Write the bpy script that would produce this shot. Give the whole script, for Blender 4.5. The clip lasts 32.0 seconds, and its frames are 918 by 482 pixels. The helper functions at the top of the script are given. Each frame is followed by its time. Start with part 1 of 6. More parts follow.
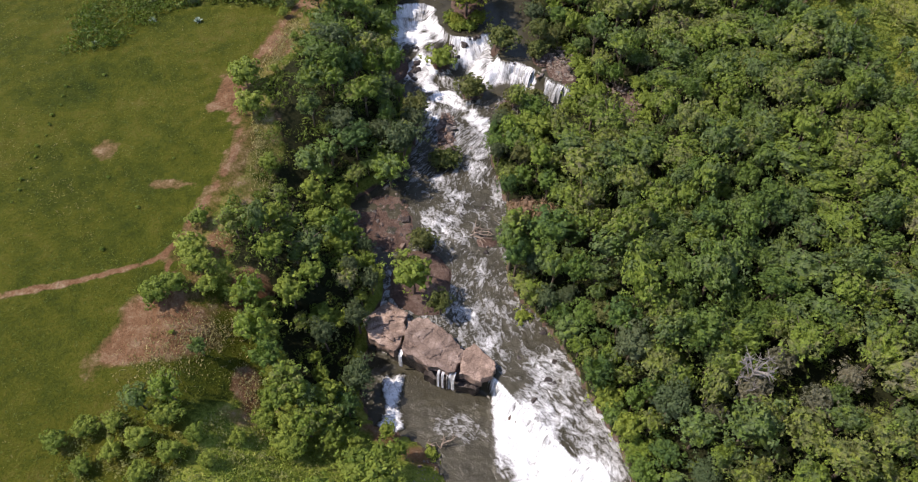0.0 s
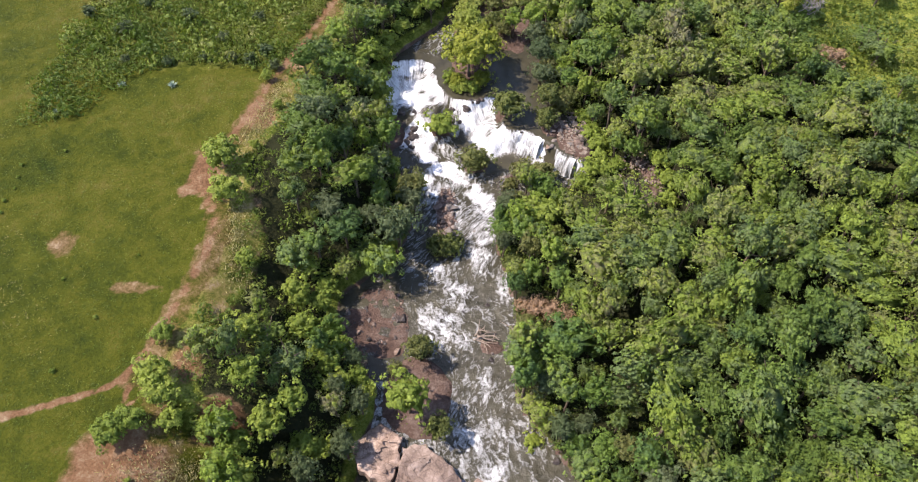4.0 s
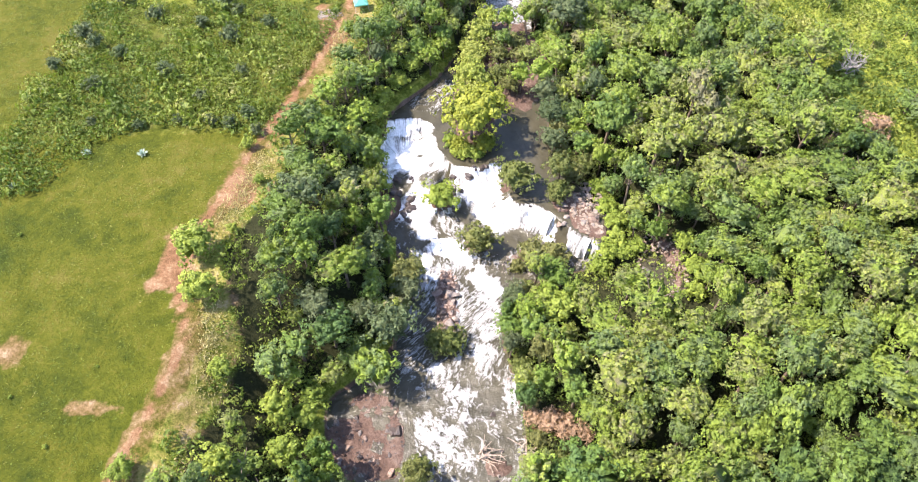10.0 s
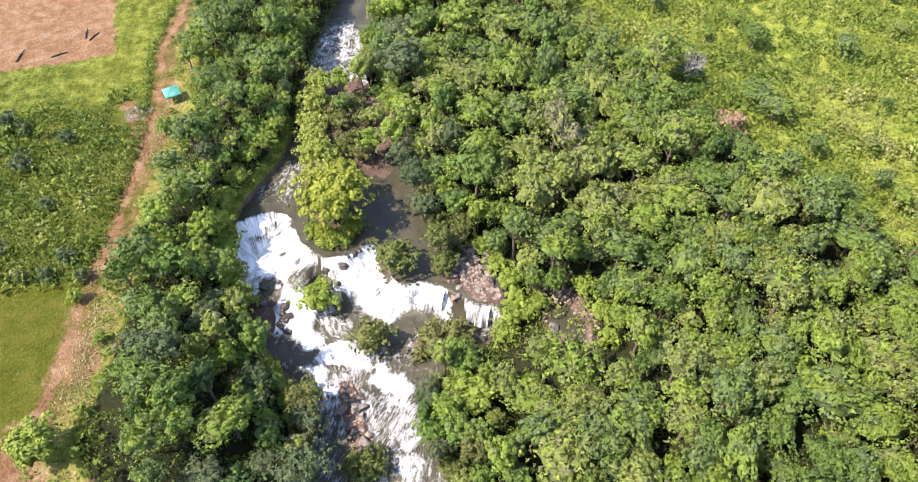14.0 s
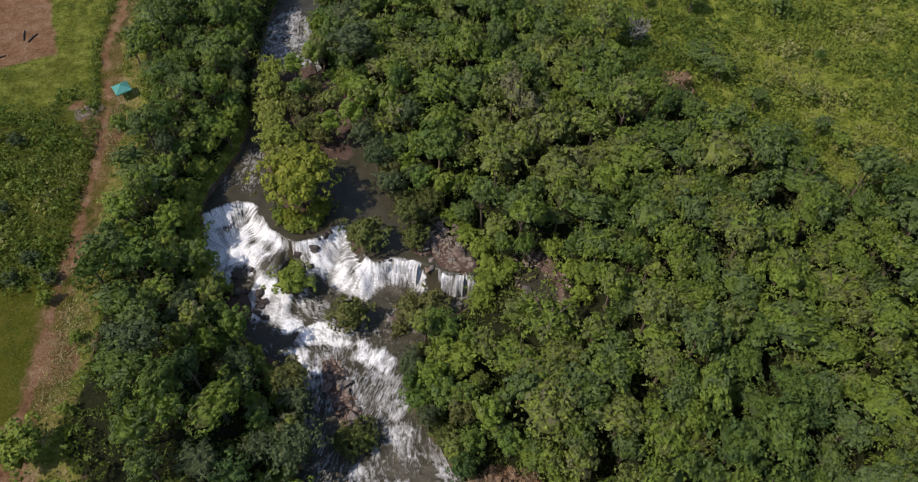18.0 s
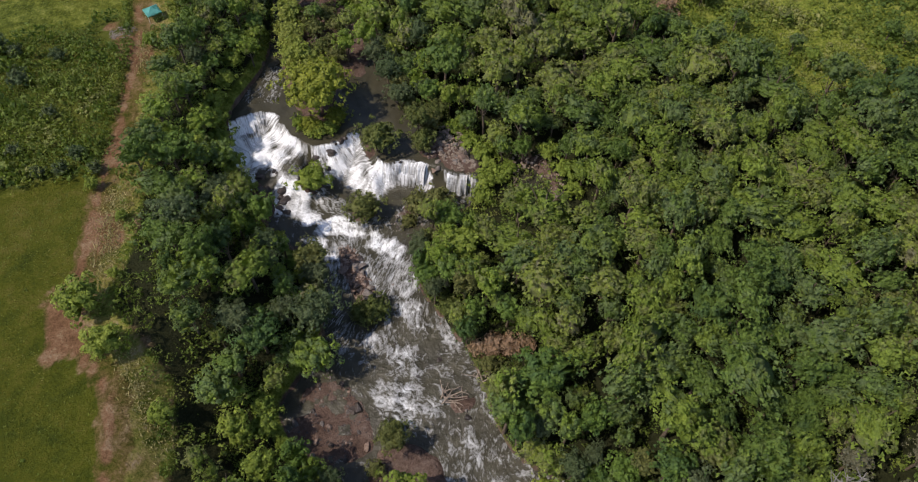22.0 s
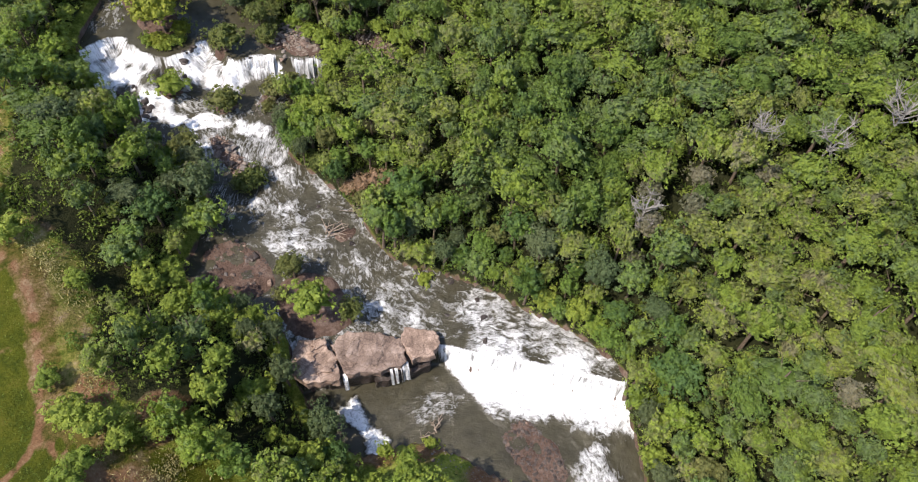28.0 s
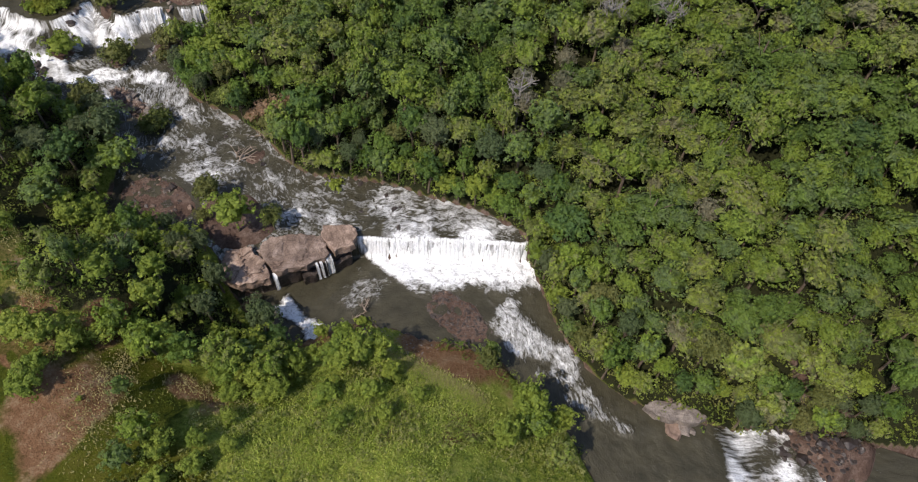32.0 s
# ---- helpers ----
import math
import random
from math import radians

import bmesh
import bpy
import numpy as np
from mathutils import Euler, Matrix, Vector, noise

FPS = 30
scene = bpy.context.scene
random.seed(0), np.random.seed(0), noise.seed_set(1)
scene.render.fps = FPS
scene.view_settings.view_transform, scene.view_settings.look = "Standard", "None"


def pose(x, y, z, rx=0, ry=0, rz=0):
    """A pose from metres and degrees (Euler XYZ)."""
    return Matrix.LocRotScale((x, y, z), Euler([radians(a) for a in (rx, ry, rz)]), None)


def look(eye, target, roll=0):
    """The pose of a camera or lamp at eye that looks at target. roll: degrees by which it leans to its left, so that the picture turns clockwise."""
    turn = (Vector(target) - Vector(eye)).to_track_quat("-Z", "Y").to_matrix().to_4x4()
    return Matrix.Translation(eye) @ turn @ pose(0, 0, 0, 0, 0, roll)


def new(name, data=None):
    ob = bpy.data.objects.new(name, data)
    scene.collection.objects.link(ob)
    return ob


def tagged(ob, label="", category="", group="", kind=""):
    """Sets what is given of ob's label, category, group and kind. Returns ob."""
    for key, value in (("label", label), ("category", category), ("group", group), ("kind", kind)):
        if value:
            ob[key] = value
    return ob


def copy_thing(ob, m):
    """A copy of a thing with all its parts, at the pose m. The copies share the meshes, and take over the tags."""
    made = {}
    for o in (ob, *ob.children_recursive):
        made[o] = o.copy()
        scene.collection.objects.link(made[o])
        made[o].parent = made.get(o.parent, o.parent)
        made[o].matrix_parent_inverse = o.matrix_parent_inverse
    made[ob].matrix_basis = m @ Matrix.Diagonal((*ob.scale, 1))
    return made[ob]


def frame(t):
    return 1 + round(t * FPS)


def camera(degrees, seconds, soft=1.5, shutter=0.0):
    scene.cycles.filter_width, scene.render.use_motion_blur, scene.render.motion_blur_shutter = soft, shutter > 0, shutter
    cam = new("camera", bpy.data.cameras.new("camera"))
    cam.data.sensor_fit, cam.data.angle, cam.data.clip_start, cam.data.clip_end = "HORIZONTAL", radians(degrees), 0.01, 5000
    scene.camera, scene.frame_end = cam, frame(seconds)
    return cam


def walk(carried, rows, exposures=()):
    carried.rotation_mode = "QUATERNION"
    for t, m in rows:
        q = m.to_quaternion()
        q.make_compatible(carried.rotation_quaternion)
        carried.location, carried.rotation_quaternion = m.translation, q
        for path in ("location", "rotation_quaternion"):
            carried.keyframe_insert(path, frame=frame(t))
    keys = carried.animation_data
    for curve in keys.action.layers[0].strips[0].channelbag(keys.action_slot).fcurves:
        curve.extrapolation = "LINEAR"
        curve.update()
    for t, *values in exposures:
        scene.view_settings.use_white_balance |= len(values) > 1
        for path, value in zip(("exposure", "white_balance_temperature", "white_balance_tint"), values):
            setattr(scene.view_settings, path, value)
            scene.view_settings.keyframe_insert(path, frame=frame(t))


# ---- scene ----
cam = camera(67.0, 32.0, soft=1.1)
METRES, EYE, TILT, LEAN, TURN = 160.27, 100.0, 0.0, 0.0, 0.0
ROWS = [
    (0.0, 0.0, 0.0, 0.0, -1.15, -52.62, 0.88),
    (0.5, 0.0006, 0.02, -0.0005, -1.12, -52.64, 0.89),
    (1.0, 0.0008, 0.0398, -0.0013, -1.1, -52.63, 0.89),
    (1.5, 0.0001, 0.0595, -0.0023, -1.13, -52.61, 0.84),
    (2.0, 0.0007, 0.0797, -0.0028, -1.11, -52.63, 0.85),
    (2.5, 0.0005, 0.0994, -0.0036, -1.12, -52.62, 0.84),
    (3.0, 0.0007, 0.1192, -0.0044, -1.13, -52.62, 0.83),
    (3.5, 0.0006, 0.1388, -0.0053, -1.13, -52.61, 0.82),
    (5.5, 0.0011, 0.2168, -0.0082, -1.12, -52.62, 0.77),
    (6.0, 0.0016, 0.2348, -0.0086, -1.13, -52.39, 0.74),
    (6.5, 0.0015, 0.2478, -0.0089, -1.14, -52.4, 0.7),
    (7.0, 0.0013, 0.2572, -0.0093, -1.15, -52.45, 0.69),
    (7.5, 0.001, 0.2627, -0.0098, -1.17, -52.45, 0.68),
    (8.0, 0.0007, 0.268, -0.01, -1.15, -52.89, 0.67),
    (8.5, 0.0002, 0.2755, -0.0102, -1.14, -52.97, 0.65),
    (9.0, 0.0001, 0.2849, -0.0106, -1.12, -53.05, 0.66),
    (9.5, -0.0001, 0.2957, -0.0108, -1.1, -53.08, 0.66),
    (10.0, -0.0007, 0.3079, -0.0112, -1.11, -53.08, 0.65),
    (10.5, -0.0006, 0.3213, -0.0114, -1.08, -53.1, 0.66),
    (11.0, -0.0003, 0.3357, -0.0119, -1.25, -53.1, 0.67),
    (11.5, 0.0005, 0.3507, -0.0124, -2.5, -53.09, 0.72),
    (12.0, 0.0005, 0.3672, -0.0131, -4.93, -53.11, 0.67),
    (12.5, 0.0011, 0.3839, -0.0145, -7.77, -53.07, 0.69),
    (13.0, 0.0004, 0.4026, -0.0141, -11.46, -53.16, 0.53),
    (13.5, 0.0014, 0.4191, -0.0143, -14.69, -53.0, 0.49),
    (14.0, 0.0016, 0.4305, -0.016, -18.53, -52.9, 0.43),
    (14.5, 0.0002, 0.4396, -0.0164, -22.53, -52.92, 0.28),
    (16.5, -0.0131, 0.4383, -0.0166, -24.65, -53.26, -0.06),
    (17.0, -0.0178, 0.4314, -0.0164, -24.61, -53.38, -0.07),
    (17.5, -0.0234, 0.4226, -0.0162, -24.58, -53.5, -0.1),
    (18.0, -0.0296, 0.4123, -0.0156, -24.55, -53.64, -0.16),
    (18.5, -0.0365, 0.4006, -0.0151, -24.52, -53.76, -0.18),
    (19.0, -0.0432, 0.387, -0.0147, -24.47, -53.9, -0.16),
    (19.5, -0.0506, 0.3732, -0.0138, -24.44, -54.11, -0.18),
    (20.0, -0.058, 0.3575, -0.0136, -24.38, -54.25, -0.22),
    (20.5, -0.0651, 0.3413, -0.0126, -24.32, -54.4, -0.21),
    (21.0, -0.0728, 0.3251, -0.0115, -24.3, -54.59, -0.24),
    (21.5, -0.0806, 0.3082, -0.0111, -24.26, -54.73, -0.26),
    (22.0, -0.088, 0.2915, -0.0102, -24.22, -54.91, -0.28),
    (22.5, -0.0952, 0.2745, -0.0092, -24.16, -55.07, -0.31),
    (23.0, -0.103, 0.2575, -0.0088, -24.13, -55.19, -0.34),
    (23.5, -0.1108, 0.2405, -0.0082, -24.1, -55.31, -0.36),
    (24.0, -0.1181, 0.2236, -0.0069, -24.06, -55.48, -0.36),
    (24.5, -0.126, 0.2068, -0.0062, -24.05, -55.6, -0.39),
    (26.5, -0.1554, 0.1368, -0.0033, -30.81, -55.85, -0.8),
    (27.0, -0.1638, 0.1197, -0.0028, -33.34, -55.87, -0.98),
    (27.5, -0.1713, 0.1025, -0.002, -35.77, -55.94, -1.11),
    (28.0, -0.1804, 0.0858, -0.0015, -39.29, -55.91, -1.36),
    (28.5, -0.1921, 0.0706, -0.0006, -40.22, -55.96, -1.53),
    (29.0, -0.2017, 0.0539, 0.0002, -40.2, -56.02, -1.46),
    (29.5, -0.2088, 0.0364, 0.001, -43.14, -56.05, -1.49),
    (30.0, -0.2208, 0.0212, 0.002, -47.5, -55.96, -1.84),
    (30.5, -0.235, 0.0072, 0.0024, -50.22, -55.87, -2.1),
    (31.0, -0.2476, -0.0076, 0.0032, -50.18, -55.93, -2.05),
    (31.5, -0.2605, -0.0221, 0.003, -50.11, -55.95, -1.98),
    (32.0, -0.274, -0.0358, -0.0012, -50.07, -56.18, -1.94),
]
EXPOSURES = [(t, stops, 6500.0, tint) for t, stops, tint in (
    (0.0, 0.46, 20), (3.0, 0.8, 20), (5.5, 1.45, 20), (8.0, 1.9, 20), (10.0, 2.0, 20), (12.5, 2.02, 20), (14.5, 1.35, 17), (16.5, 0.1, 16),
    (19.0, -0.06, 16), (22.0, 0.03, 16), (24.5, 0.3, 16), (27.0, 0.82, 15), (29.0, 0.58, 15), (30.5, 0.25, 15), (32.0, 0.12, 15))]
walk(cam, [(t, pose(0, 0, EYE, TILT, LEAN, TURN) @ pose(METRES * x, METRES * y, METRES * z, 90 + pitch, roll, yaw)) for t, x, y, z, yaw, pitch, roll in ROWS], EXPOSURES)

# ---------------------------------------------------------------- sky and sun
SUN_FROM = Vector((-1.0, 0.12, 0.0)).normalized()
SUN_HIGH = radians(54)
world = bpy.data.worlds.new("sky")
scene.world = world
world.use_nodes = True
wn = world.node_tree
sky = wn.nodes.new("ShaderNodeTexSky")
sky.sky_type = "NISHITA"
sky.sun_disc = False
sky.sun_elevation = SUN_HIGH
sky.sun_rotation = math.atan2(SUN_FROM.x, SUN_FROM.y)
wn.links.new(sky.outputs[0], wn.nodes["Background"].inputs[0])
wn.nodes["Background"].inputs[1].default_value = 0.15
sun = new("sun", bpy.data.lights.new("sun", "SUN"))
sun.data.energy = 4.0
sun.data.angle = radians(0.53)
sun.data.color = (1.0, 0.93, 0.81)
sun.matrix_world = look((0, 0, 0), -(SUN_FROM * math.cos(SUN_HIGH) + Vector((0, 0, math.sin(SUN_HIGH)))))


# ---------------------------------------------------------------- materials
def material(name, rough=0.7, spec=0.3):
    m = bpy.data.materials.new(name)
    m.use_nodes = True
    b = m.node_tree.nodes["Principled BSDF"]
    b.inputs["Roughness"].default_value = rough
    b.inputs["Specular IOR Level"].default_value = spec
    return m, m.node_tree, b


def node(nt, kind, **values):
    n = nt.nodes.new(kind)
    for key, value in values.items():
        n.inputs[key.replace("_", " ")].default_value = value
    return n


def ramp(nt, source, stops):
    r = nt.nodes.new("ShaderNodeValToRGB")
    while len(r.color_ramp.elements) < len(stops):
        r.color_ramp.elements.new(0.5)
    for e, (p, c) in zip(r.color_ramp.elements, stops):
        e.position, e.color = p, (*c, 1) if len(c) == 3 else c
    nt.links.new(source, r.inputs[0])
    return r.outputs[0]


def blend(nt, factor, a, b, how="MIX"):
    n = nt.nodes.new("ShaderNodeMix")
    n.data_type, n.blend_type = "RGBA", how
    for value, socket in ((factor, n.inputs[0]), (a, n.inputs[6]), (b, n.inputs[7])):
        if isinstance(value, (int, float)):
            socket.default_value = value
        elif isinstance(value, tuple):
            socket.default_value = (*value, 1)
        else:
            nt.links.new(value, socket)
    return n.outputs[2]


def calc(nt, how, a, b=0.0, c=0.0):
    n = nt.nodes.new("ShaderNodeMath")
    n.operation = how
    for value, socket in zip((a, b, c), n.inputs):
        if isinstance(value, (int, float)):
            socket.default_value = value
        else:
            nt.links.new(value, socket)
    return n.outputs[0]


def noise_at(nt, place, scale, detail=4.0, rough=0.55, distort=0.0):
    n = node(nt, "ShaderNodeTexNoise", Scale=scale, Detail=detail, Roughness=rough, Distortion=distort)
    if place is not None:
        nt.links.new(place, n.inputs["Vector"])
    return n.outputs[0]


def object_place(nt):
    return nt.nodes.new("ShaderNodeTexCoord").outputs["Object"]


def bump(nt, shader, height, strength, distance):
    n = node(nt, "ShaderNodeBump", Strength=strength, Distance=distance)
    nt.links.new(height, n.inputs["Height"])
    nt.links.new(n.outputs[0], shader.inputs["Normal"])


def attribute(nt, name):
    n = nt.nodes.new("ShaderNodeAttribute")
    n.attribute_name = name
    return n


def foliage(name, stops, joined=False, translucent=0.24):
    """Leaves: a tint for each tree, a smaller change from leaf to leaf."""
    m, nt, b = material(name, 0.5, 0.25)
    if joined:
        tint = attribute(nt, "tint").outputs["Fac"]
    else:
        tint = nt.nodes.new("ShaderNodeObjectInfo").outputs["Random"]
    wide = noise_at(nt, object_place(nt), 0.33, 3.0, 0.6) if joined else noise_at(nt, object_place(nt), 0.5, 3.0, 0.6)
    tint = calc(nt, "ADD", tint, calc(nt, "MULTIPLY", calc(nt, "SUBTRACT", wide, 0.5), 0.9))
    base = ramp(nt, tint, stops)
    island = nt.nodes.new("ShaderNodeNewGeometry").outputs["Random Per Island"]
    leaf = ramp(nt, island, [(0.0, (0.8, 0.83, 0.82)), (0.5, (1.02, 1.01, 1.02)), (1.0, (1.22, 1.18, 1.08))])
    colour = blend(nt, 1.0, base, leaf, "MULTIPLY")
    mottle = noise_at(nt, object_place(nt), 3.1, 5.0, 0.8)
    colour = blend(nt, 1.0, colour, ramp(nt, mottle, [(0.36, (0.66, 0.69, 0.7)), (0.5, (1.02, 1.02, 1.02)), (0.64, (1.36, 1.32, 1.2))]), "MULTIPLY")
    nt.links.new(colour, b.inputs["Base Color"])
    bump(nt, b, mottle, 0.8, 0.3)
    t = nt.nodes.new("ShaderNodeBsdfTranslucent")
    nt.links.new(blend(nt, 1.0, colour, (1.1, 1.25, 0.55), "MULTIPLY"), t.inputs[0])
    mix = nt.nodes.new("ShaderNodeMixShader")
    mix.inputs[0].default_value = translucent
    nt.links.new(b.outputs[0], mix.inputs[1])
    nt.links.new(t.outputs[0], mix.inputs[2])
    nt.links.new(mix.outputs[0], nt.nodes["Material Output"].inputs[0])
    return m


GREENS = [(0.0, (0.052, 0.086, 0.027)), (0.15, (0.085, 0.125, 0.024)), (0.3, (0.105, 0.15, 0.03)), (0.42, (0.1, 0.13, 0.052)), (0.55, (0.13, 0.168, 0.028)),
          (0.68, (0.152, 0.195, 0.03)), (0.78, (0.135, 0.138, 0.055)), (0.88, (0.185, 0.215, 0.034)), (1.0, (0.155, 0.14, 0.08))]
GREENS = [(p, (r * 1.06, g * 1.14, k * 1.12)) for p, (r, g, k) in GREENS]
# Brightened copy of GREENS: sun on the west bank put into the leaf colour.
LEAF_SUNLIT = foliage("sunlit_tree_leaves", [(p, (r * 1.2, g * 1.22, k * 1.15)) for p, (r, g, k) in GREENS])
LEAF_FOREST = foliage("forest_leaves", GREENS, joined=True)
LEAF_PALE = foliage("pale_yellow_green_leaves", [(0.0, (0.21, 0.25, 0.05)), (0.5, (0.27, 0.295, 0.07)), (1.0, (0.24, 0.29, 0.05))])
LEAF_YELLOW = foliage("yellow_green_leaves", [(0.0, (0.165, 0.195, 0.02)), (1.0, (0.205, 0.23, 0.028))])
LEAF_BRIGHT = foliage("bright_green_leaves", [(0.0, (0.15, 0.21, 0.032)), (1.0, (0.225, 0.275, 0.044))])
LEAF_OLIVE = foliage("olive_leaves", [(0.0, (0.1, 0.125, 0.03)), (1.0, (0.145, 0.15, 0.05))])
LEAF_GREY = foliage("grey_green_leaves", [(0.0, (0.075, 0.11, 0.045)), (1.0, (0.105, 0.13, 0.06))])
LEAF_SCRUB = foliage("scrub_leaves", [(0.0, (0.08, 0.125, 0.025)), (0.4, (0.115, 0.165, 0.028)), (0.7, (0.15, 0.195, 0.033)), (0.9, (0.2, 0.235, 0.05)), (1.0, (0.25, 0.255, 0.09))], joined=True)
LEAF_TAN = foliage("withered_tan_leaves", [(0.0, (0.25, 0.16, 0.1)), (1.0, (0.34, 0.23, 0.15))])
LEAF_ASH = foliage("grey_brown_leaves", [(0.0, (0.125, 0.13, 0.08)), (1.0, (0.185, 0.172, 0.115))])
LEAF_AGAVE = foliage("agave_leaves", [(0.0, (0.22, 0.3, 0.24)), (1.0, (0.27, 0.34, 0.27))], translucent=0.05)
LIME = foliage("lime_green_blades", [(0.0, (0.25, 0.33, 0.05)), (0.7, (0.35, 0.41, 0.085)), (1.0, (0.45, 0.45, 0.16))], joined=True)
STRAW = foliage("straw_blades", [(0.0, (0.3, 0.27, 0.12)), (1.0, (0.46, 0.4, 0.21))], joined=True)
# Pasture blades, darkened like the turf: some cloud shade is in their green.
BLADES = foliage("grass_blades", [(0.0, (0.065, 0.1, 0.012)), (0.5, (0.1, 0.125, 0.015)), (0.85, (0.145, 0.15, 0.03)), (1.0, (0.3, 0.25, 0.12))], joined=True)


def bark(name, dark, pale):
    m, nt, b = material(name, 0.85, 0.15)
    n = noise_at(nt, object_place(nt), 3.0, 6.0)
    nt.links.new(ramp(nt, n, [(0.3, dark), (0.7, pale)]), b.inputs["Base Color"])
    bump(nt, b, n, 0.5, 0.05)
    return m


BARK = bark("bark", (0.07, 0.05, 0.035), (0.19, 0.15, 0.11))
DEADWOOD = bark("weathered_grey_wood", (0.15, 0.135, 0.12), (0.32, 0.3, 0.27))
CHARRED = bark("charred_wood", (0.02, 0.016, 0.014), (0.07, 0.055, 0.045))
DRIFT = bark("driftwood", (0.16, 0.12, 0.09), (0.36, 0.29, 0.23))


def stone(name, dark, mid, pale, scale=0.5, rough=0.75):
    m, nt, b = material(name, rough, 0.35)
    p = object_place(nt)
    big = noise_at(nt, p, scale, 5.0, 0.6, 0.6)
    fine = noise_at(nt, p, scale * 9, 6.0, 0.65)
    cracks = node(nt, "ShaderNodeTexVoronoi", Scale=scale * 1.6)
    cracks.feature = "DISTANCE_TO_EDGE"
    nt.links.new(p, cracks.inputs["Vector"])
    colour = ramp(nt, calc(nt, "ADD", calc(nt, "MULTIPLY", big, 0.65), calc(nt, "MULTIPLY", fine, 0.35)), [(0.32, dark), (0.5, mid), (0.66, pale)])
    rnd = nt.nodes.new("ShaderNodeObjectInfo").outputs["Random"]
    colour = blend(nt, 1.0, colour, ramp(nt, rnd, [(0.0, (0.7, 0.7, 0.72)), (1.0, (1.2, 1.15, 1.1))]), "MULTIPLY")
    line = ramp(nt, cracks.outputs["Distance"], [(0.0, (0.45, 0.42, 0.4)), (0.05, (1, 1, 1))])
    nt.links.new(blend(nt, 0.7, colour, line, "MULTIPLY"), b.inputs["Base Color"])
    bump(nt, b, calc(nt, "ADD", fine, calc(nt, "MULTIPLY", big, 2.0)), 0.6, 0.12)
    return m


STONE_PINK = stone("pinkish_sandstone", (0.075, 0.05, 0.038), (0.225, 0.163, 0.126), (0.41, 0.32, 0.262), 0.35)
STONE_GREY = stone("grey_brown_stone", (0.09, 0.075, 0.065), (0.19, 0.165, 0.145), (0.33, 0.29, 0.25), 0.8)
STONE_PALE = stone("pale_brown_stone", (0.12, 0.09, 0.065), (0.25, 0.198, 0.148), (0.4, 0.335, 0.265), 0.8)
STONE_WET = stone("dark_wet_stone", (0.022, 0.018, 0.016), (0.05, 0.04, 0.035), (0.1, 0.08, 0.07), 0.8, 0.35)


